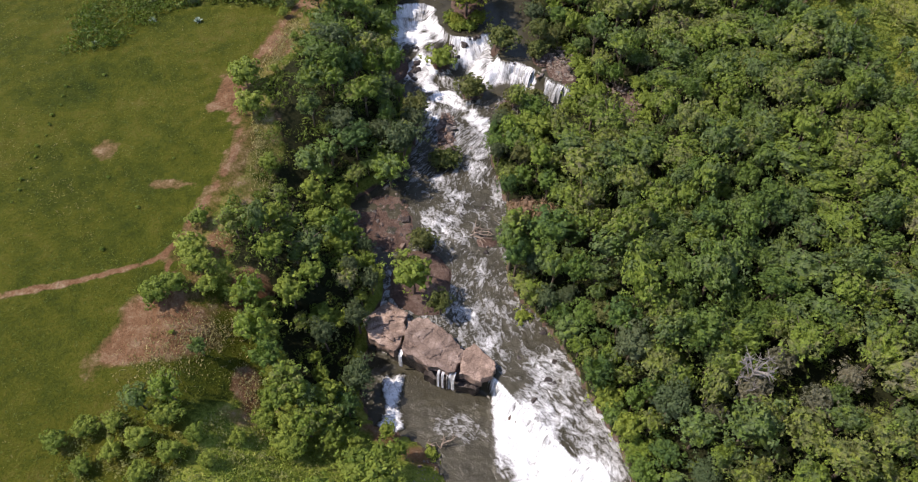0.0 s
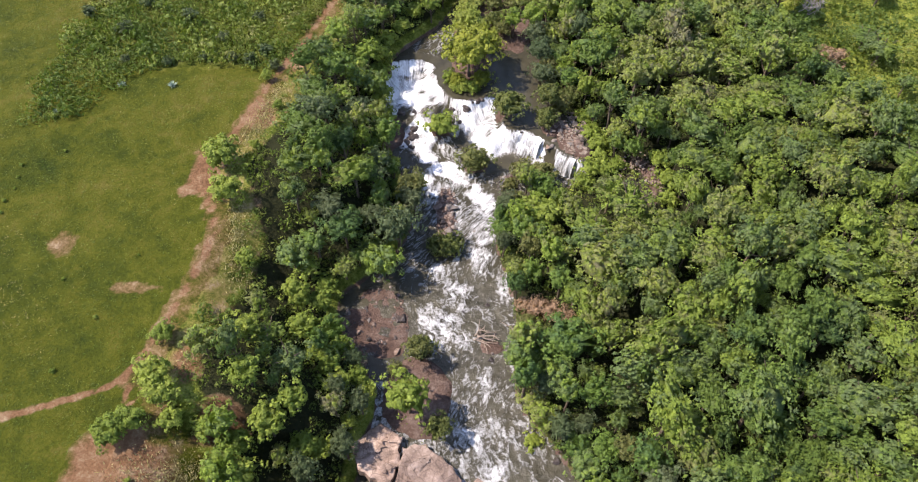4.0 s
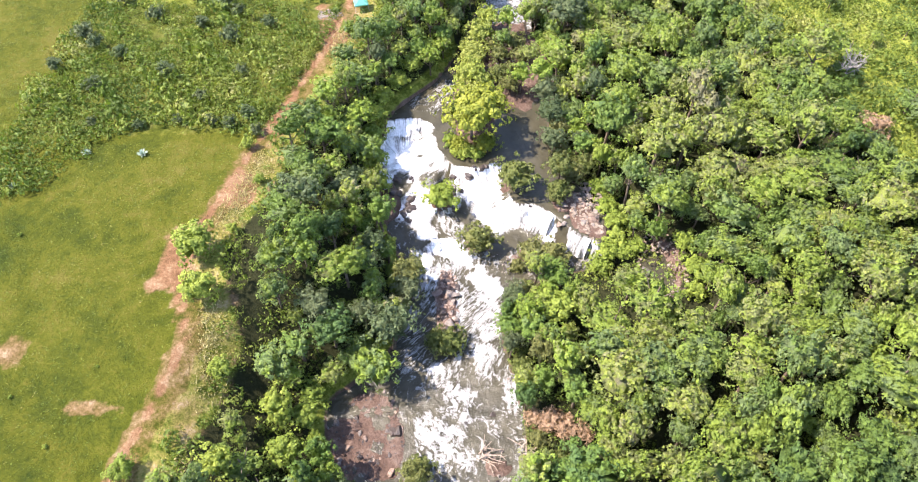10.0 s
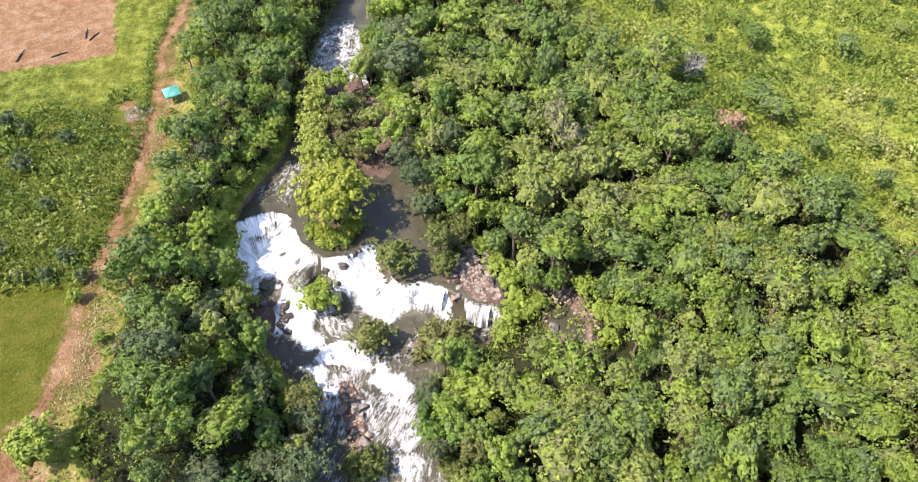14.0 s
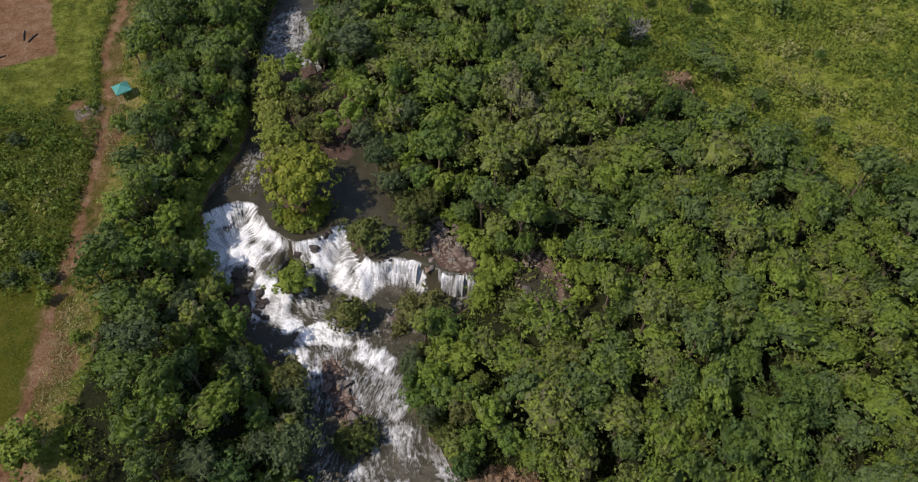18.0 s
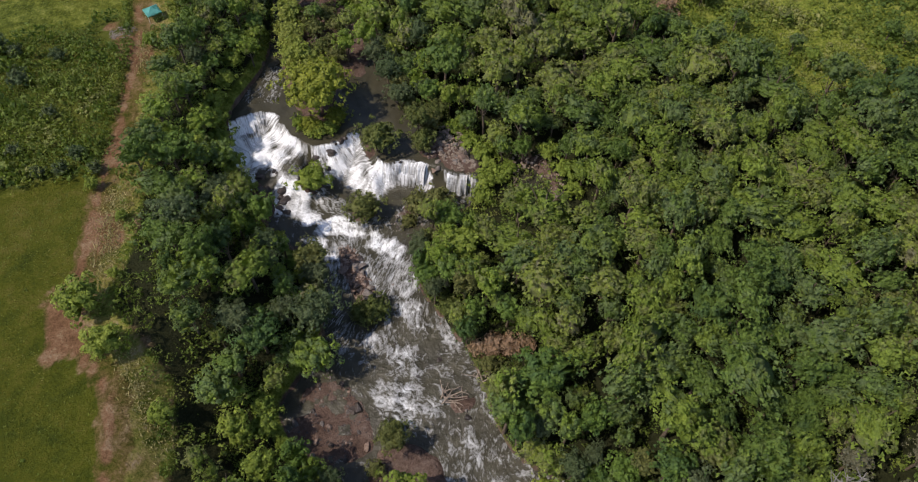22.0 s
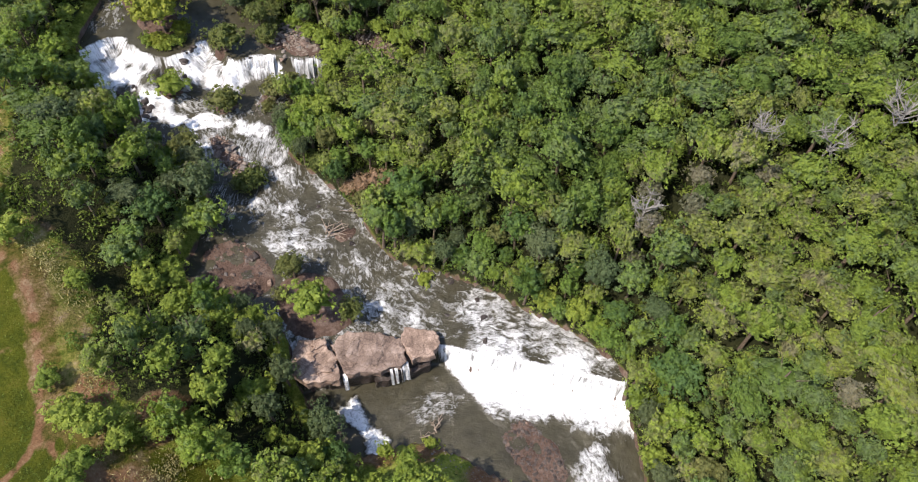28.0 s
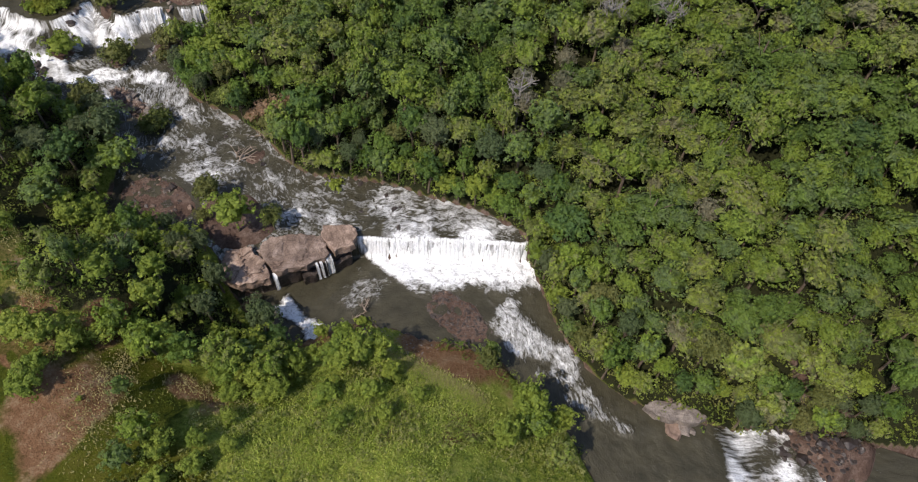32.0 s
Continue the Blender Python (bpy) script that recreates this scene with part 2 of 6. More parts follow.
def water_material():
    """Silty river water; the foam follows the flow."""
    m, nt, b = material("river_water", 0.2, 0.28)
    uv = nt.nodes.new("ShaderNodeUVMap")
    uv.uv_map = "flow"
    a = attribute(nt, "foam").outputs["Fac"]
    face = attribute(nt, "face").outputs["Fac"]
    drift = node(nt, "ShaderNodeTexNoise", Scale=0.35, Detail=3.0)
    nt.links.new(uv.outputs[0], drift.inputs["Vector"])
    warped = nt.nodes.new("ShaderNodeVectorMath")
    warped.operation = "MULTIPLY_ADD"
    nt.links.new(drift.outputs[1], warped.inputs[0])
    warped.inputs[1].default_value = (1.6, 1.6, 0)
    nt.links.new(uv.outputs[0], warped.inputs[2])
    crest = nt.nodes.new("ShaderNodeMapping")
    crest.inputs["Scale"].default_value = (0.55, 0.8, 1)
    nt.links.new(warped.outputs[0], crest.inputs[0])
    waves = noise_at(nt, crest.outputs[0], 1.0, 5.0, 0.6, 1.2)
    uv2 = nt.nodes.new("ShaderNodeUVMap")
    uv2.uv_map = "fall"
    streak = nt.nodes.new("ShaderNodeMapping")
    streak.inputs["Scale"].default_value = (0.22, 1.9, 1)
    nt.links.new(uv2.outputs[0], streak.inputs[0])
    lines = noise_at(nt, streak.outputs[0], 1.0, 6.0, 0.62, 0.25)
    fine = noise_at(nt, uv.outputs[0], 2.2, 6.0, 0.7)
    pattern = calc(nt, "ADD", calc(nt, "MULTIPLY", waves, 0.66), calc(nt, "MULTIPLY", fine, 0.34))
    lines = calc(nt, "ADD", calc(nt, "MULTIPLY", lines, 0.8), calc(nt, "MULTIPLY", fine, 0.2))
    mixed = nt.nodes.new("ShaderNodeMix")
    nt.links.new(face, mixed.inputs[0])
    nt.links.new(pattern, mixed.inputs[2])
    nt.links.new(lines, mixed.inputs[3])
    over = calc(nt, "SUBTRACT", mixed.outputs[0], calc(nt, "SUBTRACT", 0.83, calc(nt, "MULTIPLY", a, 0.56)))
    mask = node(nt, "ShaderNodeMapRange", From_Min=-0.09, From_Max=0.16)
    nt.links.new(over, mask.inputs[0])
    silt = ramp(nt, noise_at(nt, uv.outputs[0], 0.25, 4.0), [(0.3, (0.036, 0.033, 0.021)), (0.7, (0.062, 0.056, 0.035))])
    froth = ramp(nt, calc(nt, "ADD", calc(nt, "MULTIPLY", mixed.outputs[0], 0.6), calc(nt, "MULTIPLY", fine, 0.4)), [(0.34, (0.52, 0.52, 0.51)), (0.54, (0.92, 0.93, 0.94))])
    thick = node(nt, "ShaderNodeMapRange", From_Min=0.42, From_Max=0.85, To_Min=0.58, To_Max=1.0)
    nt.links.new(a, thick.inputs[0])
    nt.links.new(blend(nt, calc(nt, "MULTIPLY", mask.outputs[0], thick.outputs[0]), silt, froth), b.inputs["Base Color"])
    rough = node(nt, "ShaderNodeMapRange", To_Min=0.22, To_Max=0.8)
    nt.links.new(mask.outputs[0], rough.inputs[0])
    nt.links.new(rough.outputs[0], b.inputs["Roughness"])
    bump(nt, b, calc(nt, "MULTIPLY", calc(nt, "ADD", mixed.outputs[0], calc(nt, "MULTIPLY", fine, 0.35)), calc(nt, "ADD", a, 0.06)), 0.8, 0.7)
    return m


WATER = water_material()


def ground_material():
    m, nt, b = material("ground", 0.95, 0.1)
    p = object_place(nt)
    cover = attribute(nt, "cover")
    parts = nt.nodes.new("ShaderNodeSeparateColor")
    nt.links.new(cover.outputs["Color"], parts.inputs[0])
    dirt, rock, wood = parts.outputs[0], parts.outputs[1], parts.outputs[2]
    big = noise_at(nt, p, 0.045, 5.0, 0.6)
    mid = noise_at(nt, p, 0.35, 6.0, 0.65)
    fine = noise_at(nt, p, 1.9, 7.0, 0.75)
    g = calc(nt, "ADD", calc(nt, "MULTIPLY", big, 0.38), calc(nt, "ADD", calc(nt, "MULTIPLY", mid, 0.3), calc(nt, "MULTIPLY", fine, 0.32)))
    # Pasture green set darker, with part of a cloud's shade in the colour.
    grass = ramp(nt, g, [(0.38, (0.021, 0.034, 0.004)), (0.46, (0.045, 0.056, 0.005)), (0.52, (0.07, 0.076, 0.007)), (0.6, (0.1, 0.09, 0.018))])
    earth = ramp(nt, calc(nt, "ADD", calc(nt, "MULTIPLY", mid, 0.5), calc(nt, "MULTIPLY", fine, 0.5)),
                 [(0.36, (0.105, 0.054, 0.027)), (0.48, (0.172, 0.093, 0.047)), (0.56, (0.222, 0.14, 0.08)), (0.66, (0.31, 0.245, 0.15))])
    # Leaf litter kept near black: shade between the crowns is in its colour.
    shaded_litter = ramp(nt, fine, [(0.3, (0.012, 0.015, 0.006)), (0.7, (0.032, 0.034, 0.013))])
    bed = ramp(nt, calc(nt, "ADD", calc(nt, "MULTIPLY", mid, 0.5), calc(nt, "MULTIPLY", fine, 0.5)),
               [(0.34, (0.052, 0.033, 0.025)), (0.5, (0.112, 0.073, 0.056)), (0.66, (0.21, 0.16, 0.13))])

    def edge(value, soft):
        n = node(nt, "ShaderNodeMapRange", From_Min=0.5 - soft, From_Max=0.5 + soft)
        nt.links.new(calc(nt, "ADD", value, calc(nt, "MULTIPLY", calc(nt, "SUBTRACT", calc(nt, "ADD", calc(nt, "MULTIPLY", mid, 0.6), calc(nt, "MULTIPLY", fine, 0.4)), 0.5), 1.1)), n.inputs[0])
        return n.outputs[0]

    lush = ramp(nt, calc(nt, "ADD", calc(nt, "MULTIPLY", mid, 0.45), calc(nt, "MULTIPLY", fine, 0.55)), [(0.4, (0.09, 0.125, 0.018)), (0.5, (0.185, 0.225, 0.034)), (0.6, (0.285, 0.295, 0.07))])
    grass = blend(nt, edge(cover.outputs["Alpha"], 0.2), grass, lush)
    colour = blend(nt, edge(wood, 0.15), grass, shaded_litter)
    colour = blend(nt, edge(dirt, 0.16), colour, earth)
    colour = blend(nt, edge(rock, 0.12), colour, bed)
    nt.links.new(colour, b.inputs["Base Color"])
    bump(nt, b, calc(nt, "ADD", calc(nt, "MULTIPLY", mid, 0.6), fine), 0.9, 0.5)
    return m


GROUND = ground_material()


# ---------------------------------------------------------------- helpers
def build(name, verts, faces, mat, smooth=False, floats=None, colours=None):
    """A mesh object from arrays. faces: an array of triangles or quads."""
    me = bpy.data.meshes.new(name)
    verts = np.ascontiguousarray(verts, dtype=np.float32)
    faces = np.ascontiguousarray(faces, dtype=np.int32)
    k = faces.shape[1]
    me.vertices.add(len(verts))
    me.vertices.foreach_set("co", verts.ravel())
    me.loops.add(faces.size)
    me.loops.foreach_set("vertex_index", faces.ravel())
    me.polygons.add(len(faces))
    me.polygons.foreach_set("loop_start", np.arange(0, faces.size, k, dtype=np.int32))
    me.polygons.foreach_set("use_smooth", np.full(len(faces), smooth))
    for key, values in (floats or {}).items():
        me.attributes.new(key, "FLOAT", "POINT").data.foreach_set("value", np.ascontiguousarray(values, dtype=np.float32))
    for key, values in (colours or {}).items():
        me.attributes.new(key, "FLOAT_COLOR", "POINT").data.foreach_set("color", np.ascontiguousarray(values, dtype=np.float32).ravel())
    me.update(calc_edges=True)
    me.materials.append(mat)
    return new(name, me)


def part(name, bm, mat, parent, label="", smooth=False):
    me = bpy.data.meshes.new(name)
    bm.to_mesh(me)
    bm.free()
    me.materials.append(mat)
    me.polygons.foreach_set("use_smooth", np.full(len(me.polygons), smooth))
    ob = new(name, me)
    ob.parent = parent
    if label:
        tagged(ob, label)
    return ob


def under(ob, parent):
    ob.parent = parent
    return ob


def value_noise(x, y, seed=0):
    """Smooth noise from 0 to 1 on the plan, one cell a metre."""
    xi, yi = np.floor(x).astype(np.int64), np.floor(y).astype(np.int64)
    fx, fy = x - xi, y - yi
    fx, fy = fx * fx * (3 - 2 * fx), fy * fy * (3 - 2 * fy)

    def cell(a, b):
        h = (a * 374761393 + b * 668265263 + seed * 1442695041) & 0x7FFFFFFF
        h = ((h ^ (h >> 13)) * 1274126177) & 0x7FFFFFFF
        return ((h ^ (h >> 16)) & 0xFFFF) / 65535.0

    return (cell(xi, yi) * (1 - fx) + cell(xi + 1, yi) * fx) * (1 - fy) + (cell(xi, yi + 1) * (1 - fx) + cell(xi + 1, yi + 1) * fx) * fy


def fractal(x, y, scale, octaves=4, seed=0):
    total, amp, size = 0.0, 0.5, 1.0 / scale
    for k in range(octaves):
        total = total + amp * (value_noise(x * size, y * size, seed + 17 * k) - 0.5)
        amp, size = amp * 0.5, size * 2.03
    return total


def step(a, b, v):
    t = np.clip((v - a) / (b - a), 0, 1)
    return t * t * (3 - 2 * t)


# ---------------------------------------------------------------- the plan: river course, levels, banks
WEST = [(45, 300), (31, 258), (20, 231), (7, 205), (-2, 181), (-14.5, 166), (-16, 153), (-15, 141), (-11, 128), (-10, 115), (-16, 106), (-23, 100),
        (-22, 92), (-17, 84), (-15, 76), (-18, 68), (-19, 58), (-16, 51), (-9, 48), (-4, 42), (-1, 35), (5, 22), (4, 13), (3, 3), (-2, -8), (-4, -24), (4, -42), (22, -66), (60, -100)]
EAST = [(62, 300), (45, 258), (32, 231), (19, 200), (24, 181), (23, 165), (22, 150), (29.5, 132), (26.5, 127), (16, 124.5), (8, 114), (9, 104), (10, 98),
        (10.5, 92), (9.5, 84), (10, 76), (15, 69), (19, 62), (22, 54), (26, 44), (28, 34), (25, 27), (18, 16), (15, 8), (14, 0), (15, -5), (19, -15), (29, -27), (40, -44), (70, -84)]


def course(points, per=14):
    """A smooth line through the points."""
    p = np.array([points[0], *points, points[-1]], float)
    t = np.linspace(0, 1, per, endpoint=False)[:, None]
    out = [0.5 * (2 * p[i] + (p[i + 1] - p[i - 1]) * t + (2 * p[i - 1] - 5 * p[i] + 4 * p[i + 1] - p[i + 2]) * t ** 2
                  + (3 * p[i] - p[i - 1] - 3 * p[i + 1] + p[i + 2]) * t ** 3) for i in range(1, len(p) - 2)]
    return np.vstack([*out, p[-1:]])


W_LINE, E_LINE = course(WEST), course(EAST)
BANK_LINE = np.vstack([W_LINE, E_LINE[::-1]])


def chunks(f, x, y):
    x, y = np.asarray(x, float), np.asarray(y, float)
    flat_x, flat_y = x.ravel(), y.ravel()
    out = [f(flat_x[i:i + 20000], flat_y[i:i + 20000]) for i in range(0, len(flat_x), 20000)]
    return np.concatenate(out).reshape(x.shape)


def far_from(line):
    def f(x, y):
        a, b = line[:-1], line[1:]
        best = np.full(len(x), 1e12)
        for (ax, ay), (bx, by) in zip(a, b):
            dx, dy = bx - ax, by - ay
            t = np.clip(((x - ax) * dx + (y - ay) * dy) / (dx * dx + dy * dy + 1e-9), 0, 1)
            best = np.minimum(best, (x - ax - t * dx) ** 2 + (y - ay - t * dy) ** 2)
        return np.sqrt(best)
    return f


def in_river(x, y):
    inside = np.zeros(len(x), bool)
    px, py = BANK_LINE[:, 0], BANK_LINE[:, 1]
    for i in range(len(px)):
        j = i - 1
        cross = ((py[i] > y) != (py[j] > y)) & (x < (px[j] - px[i]) * (y - py[i]) / (py[j] - py[i] + 1e-12) + px[i])
        inside ^= cross
    return inside


def shore(x, y):
    """Metres from the water's edge, negative in the river."""
    d = np.minimum(chunks(far_from(W_LINE[::2]), x, y), chunks(far_from(E_LINE[::2]), x, y))
    return np.where(chunks(in_river, x, y), -d, d)


def ledge_line(points, west, east):
    """Distance downstream of a ledge, and the way along it."""
    line = course(points, 6)
    far = np.vstack([west, line, east])
    ring = np.vstack([far, [(600, -900), (-900, -900)]])

    def f(x, y):
        best, along, run = np.full(len(x), 1e12), np.zeros(len(x)), 0.0
        for (ax, ay), (bx, by) in zip(far[:-1], far[1:]):
            dx, dy = bx - ax, by - ay
            size = math.hypot(dx, dy) + 1e-9
            t = np.clip(((x - ax) * dx + (y - ay) * dy) / size ** 2, 0, 1)
            q = (x - ax - t * dx) ** 2 + (y - ay - t * dy) ** 2
            along = np.where(q < best, run + t * size, along)
            best = np.minimum(best, q)
            run += size
        inside = np.zeros(len(x), bool)
        for i in range(len(ring)):
            (ax, ay), (bx, by) = ring[i], ring[i - 1]
            inside ^= ((ay > y) != (by > y)) & (x < (bx - ax) * (y - ay) / (by - ay + 1e-12) + ax)
        return np.where(inside, 1, -1) * np.sqrt(best) + 1j * along

    return f


UPPER = [(-19, 163), (-15.6, 165), (-10.9, 165.6), (-6, 164.8), (-4, 160), (-3.2, 155), (-1, 151.8), (3, 150.6), (7, 151.6), (10, 151.6), (11.2, 147.5), (10.8, 143), (12.4, 140.8), (15.8, 139.4), (19.2, 136.4), (22.2, 133.4), (26.2, 130.8), (29, 128.5)]
LOWER = [(-19, 69.5), (-11.4, 66), (-5, 62.5), (1.5, 59.6), (5.4, 57.8), (9, 53.4), (12.3, 49.4), (16, 45), (19.6, 40.6), (23, 36), (27, 31)]
LAST = [(22, -12), (19.5, -16), (16, -20), (11, -27), (4, -36)]
upper_at = ledge_line(UPPER, [(-400, 200)], [(400, 60)])
lower_at = ledge_line(LOWER, [(-400, 120)], [(400, -20)])


def drops(x, y):
    """Metres downstream of the upper, lower and last ledges."""
    up, low = chunks(upper_at, x, y), chunks(lower_at, x, y)
    last = 0.72 * (x - 16.5) - 0.69 * (y + 19.5) + 2.5 * fractal(x, y, 6.0, 3, 3)
    return up.real + 2.4 * fractal(x, y, 3.2, 3, 3), low.real + 0.35 * fractal(x, y, 2.0, 2, 4), last


def fall_width(x):
    return 3.0 + 13.0 * step(-2, -7, x) + 4.0 * step(-2, 1, x) * step(11, 8, x)


def water_level(x, y):
    up, low, last = drops(x, y)
    width = fall_width(x)
    z = -10.0 + 0.012 * np.maximum(-up - 20, 0)
    z = z - 2.2 * step(0, 0.3 + width * 0.22, up) - 2.7 * step(width * 0.25, width, up)
    z = z - 1.5 * step(5, 75, up)
    z = z - 5.0 * step(0.0, 1.9, low) - 0.4 * step(8, 50, low) - 4.2 * step(0, 8, last)
    return z


# Islets: place, half sizes, height over the water.
ISLETS = [(4, 170, 4.5, 15, 1.6), (11.5, 146.2, 2.2, 2.6, 0.9), (-3.4, 144, 2.4, 2.4, 0.9), (4.2, 133.5, 3.0, 2.6, 0.35), (15.5, 130.5, 5, 2.6, 0.35), (21.3, 141, 2.2, 4, 1.2), (-2.5, 120, 2.2, 8, 0.6),
          (-8, 78, 6.5, 8, 0.8), (-9, 66, 9, 5, -0.4), (-12, 124, 3, 7, 0.8), (-14, 145, 2.0, 5, 0.7), (7, 32, 4.5, 8, 0.2), (15, 184, 11, 15, 1.8), (-16, 94, 8, 9, 0.12), (27, 138, 5.2, 9, 0.6), (6, 88, 3, 2.0, 0.3), (36, -36, 8, 7, 3.0)]


def ground(x, y, d=None):
    """Height of the land."""
    x, y = np.asarray(x, float), np.asarray(y, float)
    if d is None:
        d = shore(x, y)
    z = water_level(x, y)
    west = x < np.interp(y, W_LINE[::-1, 1], W_LINE[::-1, 0]) + 4
    left = -2.0 - 0.055 * np.maximum(y - 135, 0) - 0.05 * np.maximum(55 - y, 0) + 0.02 * (-45 - x) * (x < -45) * 0.3
    left = np.maximum(left, -9)
    right = np.clip(-13 + 0.17 * (x - 25), -14, 7)
    top = np.where(west, left, right)
    slope = np.where(west, 0.66, 0.6)
    bank = z + 0.35 + slope * np.maximum(d, 0)
    k = 3.0
    h = np.clip(0.5 + 0.5 * (top - bank) / k, 0, 1)
    land = top * (1 - h) + bank * h - k * h * (1 - h) * 0.6
    land = land - 1.6 * step(1.15, 0.6, np.hypot((x - 38.6 - 0.12 * (124 - y)) / 3.4, (y - 124.5) / 7.5))
    land = land + 0.9 * fractal(x, y, 24.0, 4, 5) * step(2, 12, d) + 0.5 * fractal(x, y, 3.0, 3, 9) * step(0.5, 5, d)
    bed = z - 1.1 + 1.0 * fractal(x, y, 3.0, 3, 2) * 1.3
    for cx, cy, rx, ry, over in ISLETS:
        r = np.hypot((x - cx) / rx, (y - cy) / ry) + 0.5 * fractal(x, y, 4.0, 3, 12)
        bed = np.maximum(bed, np.where(r < 1.6, z - 1.1 + (over + 1.1) * step(1.3, 0.7, r) + 0.45 * fractal(x, y, 2.0, 3, 14), -99))
    return np.where(d > 0, land, bed) * step(-0.8, 0.4, d) + bed * (1 - step(-0.8, 0.4, d))


TRAIL = course([(-14, 300), (-17, 244), (-24, 222), (-26, 204), (-28, 190), (-33, 175), (-37, 161), (-41, 150), (-46, 133), (-51, 123), (-48, 114), (-45.5, 107), (-47, 97), (-50, 87), (-54, 77), (-62, 73), (-78, 69), (-120, 60)])
SPUR = course([(-54, 77), (-52, 70), (-51, 60)])


# ---------------------------------------------------------------- the land, one sheet to the horizon
def axis(lo, hi, fine, reach):
    mid = np.arange(lo, hi + fine, fine)
    out = np.cumsum(np.geomspace(fine, reach / 6, 26))
    return np.concatenate([lo - out[::-1], mid, mid[-1] + out])


gx, gy = axis(-118, 160, 1.0, 2500), axis(-62, 275, 1.0, 2500)
GX, GY = np.meshgrid(gx, gy)
GD = shore(GX, GY)
GZ = ground(GX, GY, GD)


def height(x, y):
    """Height of the land sheet at given places."""
    x, y = np.asarray(x, float), np.asarray(y, float)
    i = np.clip(np.searchsorted(gx, x) - 1, 0, len(gx) - 2)
    j = np.clip(np.searchsorted(gy, y) - 1, 0, len(gy) - 2)
    u, v = (x - gx[i]) / (gx[i + 1] - gx[i]), (y - gy[j]) / (gy[j + 1] - gy[j])
    return (GZ[j, i] * (1 - u) + GZ[j, i + 1] * u) * (1 - v) + (GZ[j + 1, i] * (1 - u) + GZ[j + 1, i + 1] * u) * v


def river_distance(x, y):
    i = np.clip(np.searchsorted(gx, x) - 1, 0, len(gx) - 2)
    j = np.clip(np.searchsorted(gy, y) - 1, 0, len(gy) - 2)
    return GD[j, i]


def trail_x(y):
    """Where the track runs at y."""
    return np.interp(y, [-60, 45, 60, 77, 87, 97, 107, 114, 123, 133, 150, 161, 175, 190, 204, 222, 244, 300],
                     [-34, -34, -40, -52, -50, -47, -45.5, -48, -51, -46, -41, -37, -33, -28, -26, -24, -17, -14])


def field_edge(y):
    """Where the forest gives way to the overgrown field on the hill."""
    return np.interp(y, [100, 112, 129, 141, 156, 168, 190], [112, 97, 89, 83, 80, 78, 73])


def blob(x, y, cx, cy, rx, ry):
    return step(1.35, 0.45, np.hypot((x - cx) / rx, (y - cy) / ry) + 2.2 * fractal(x, y, max(min(rx, ry) * 1.3, 1.5), 4, 33))


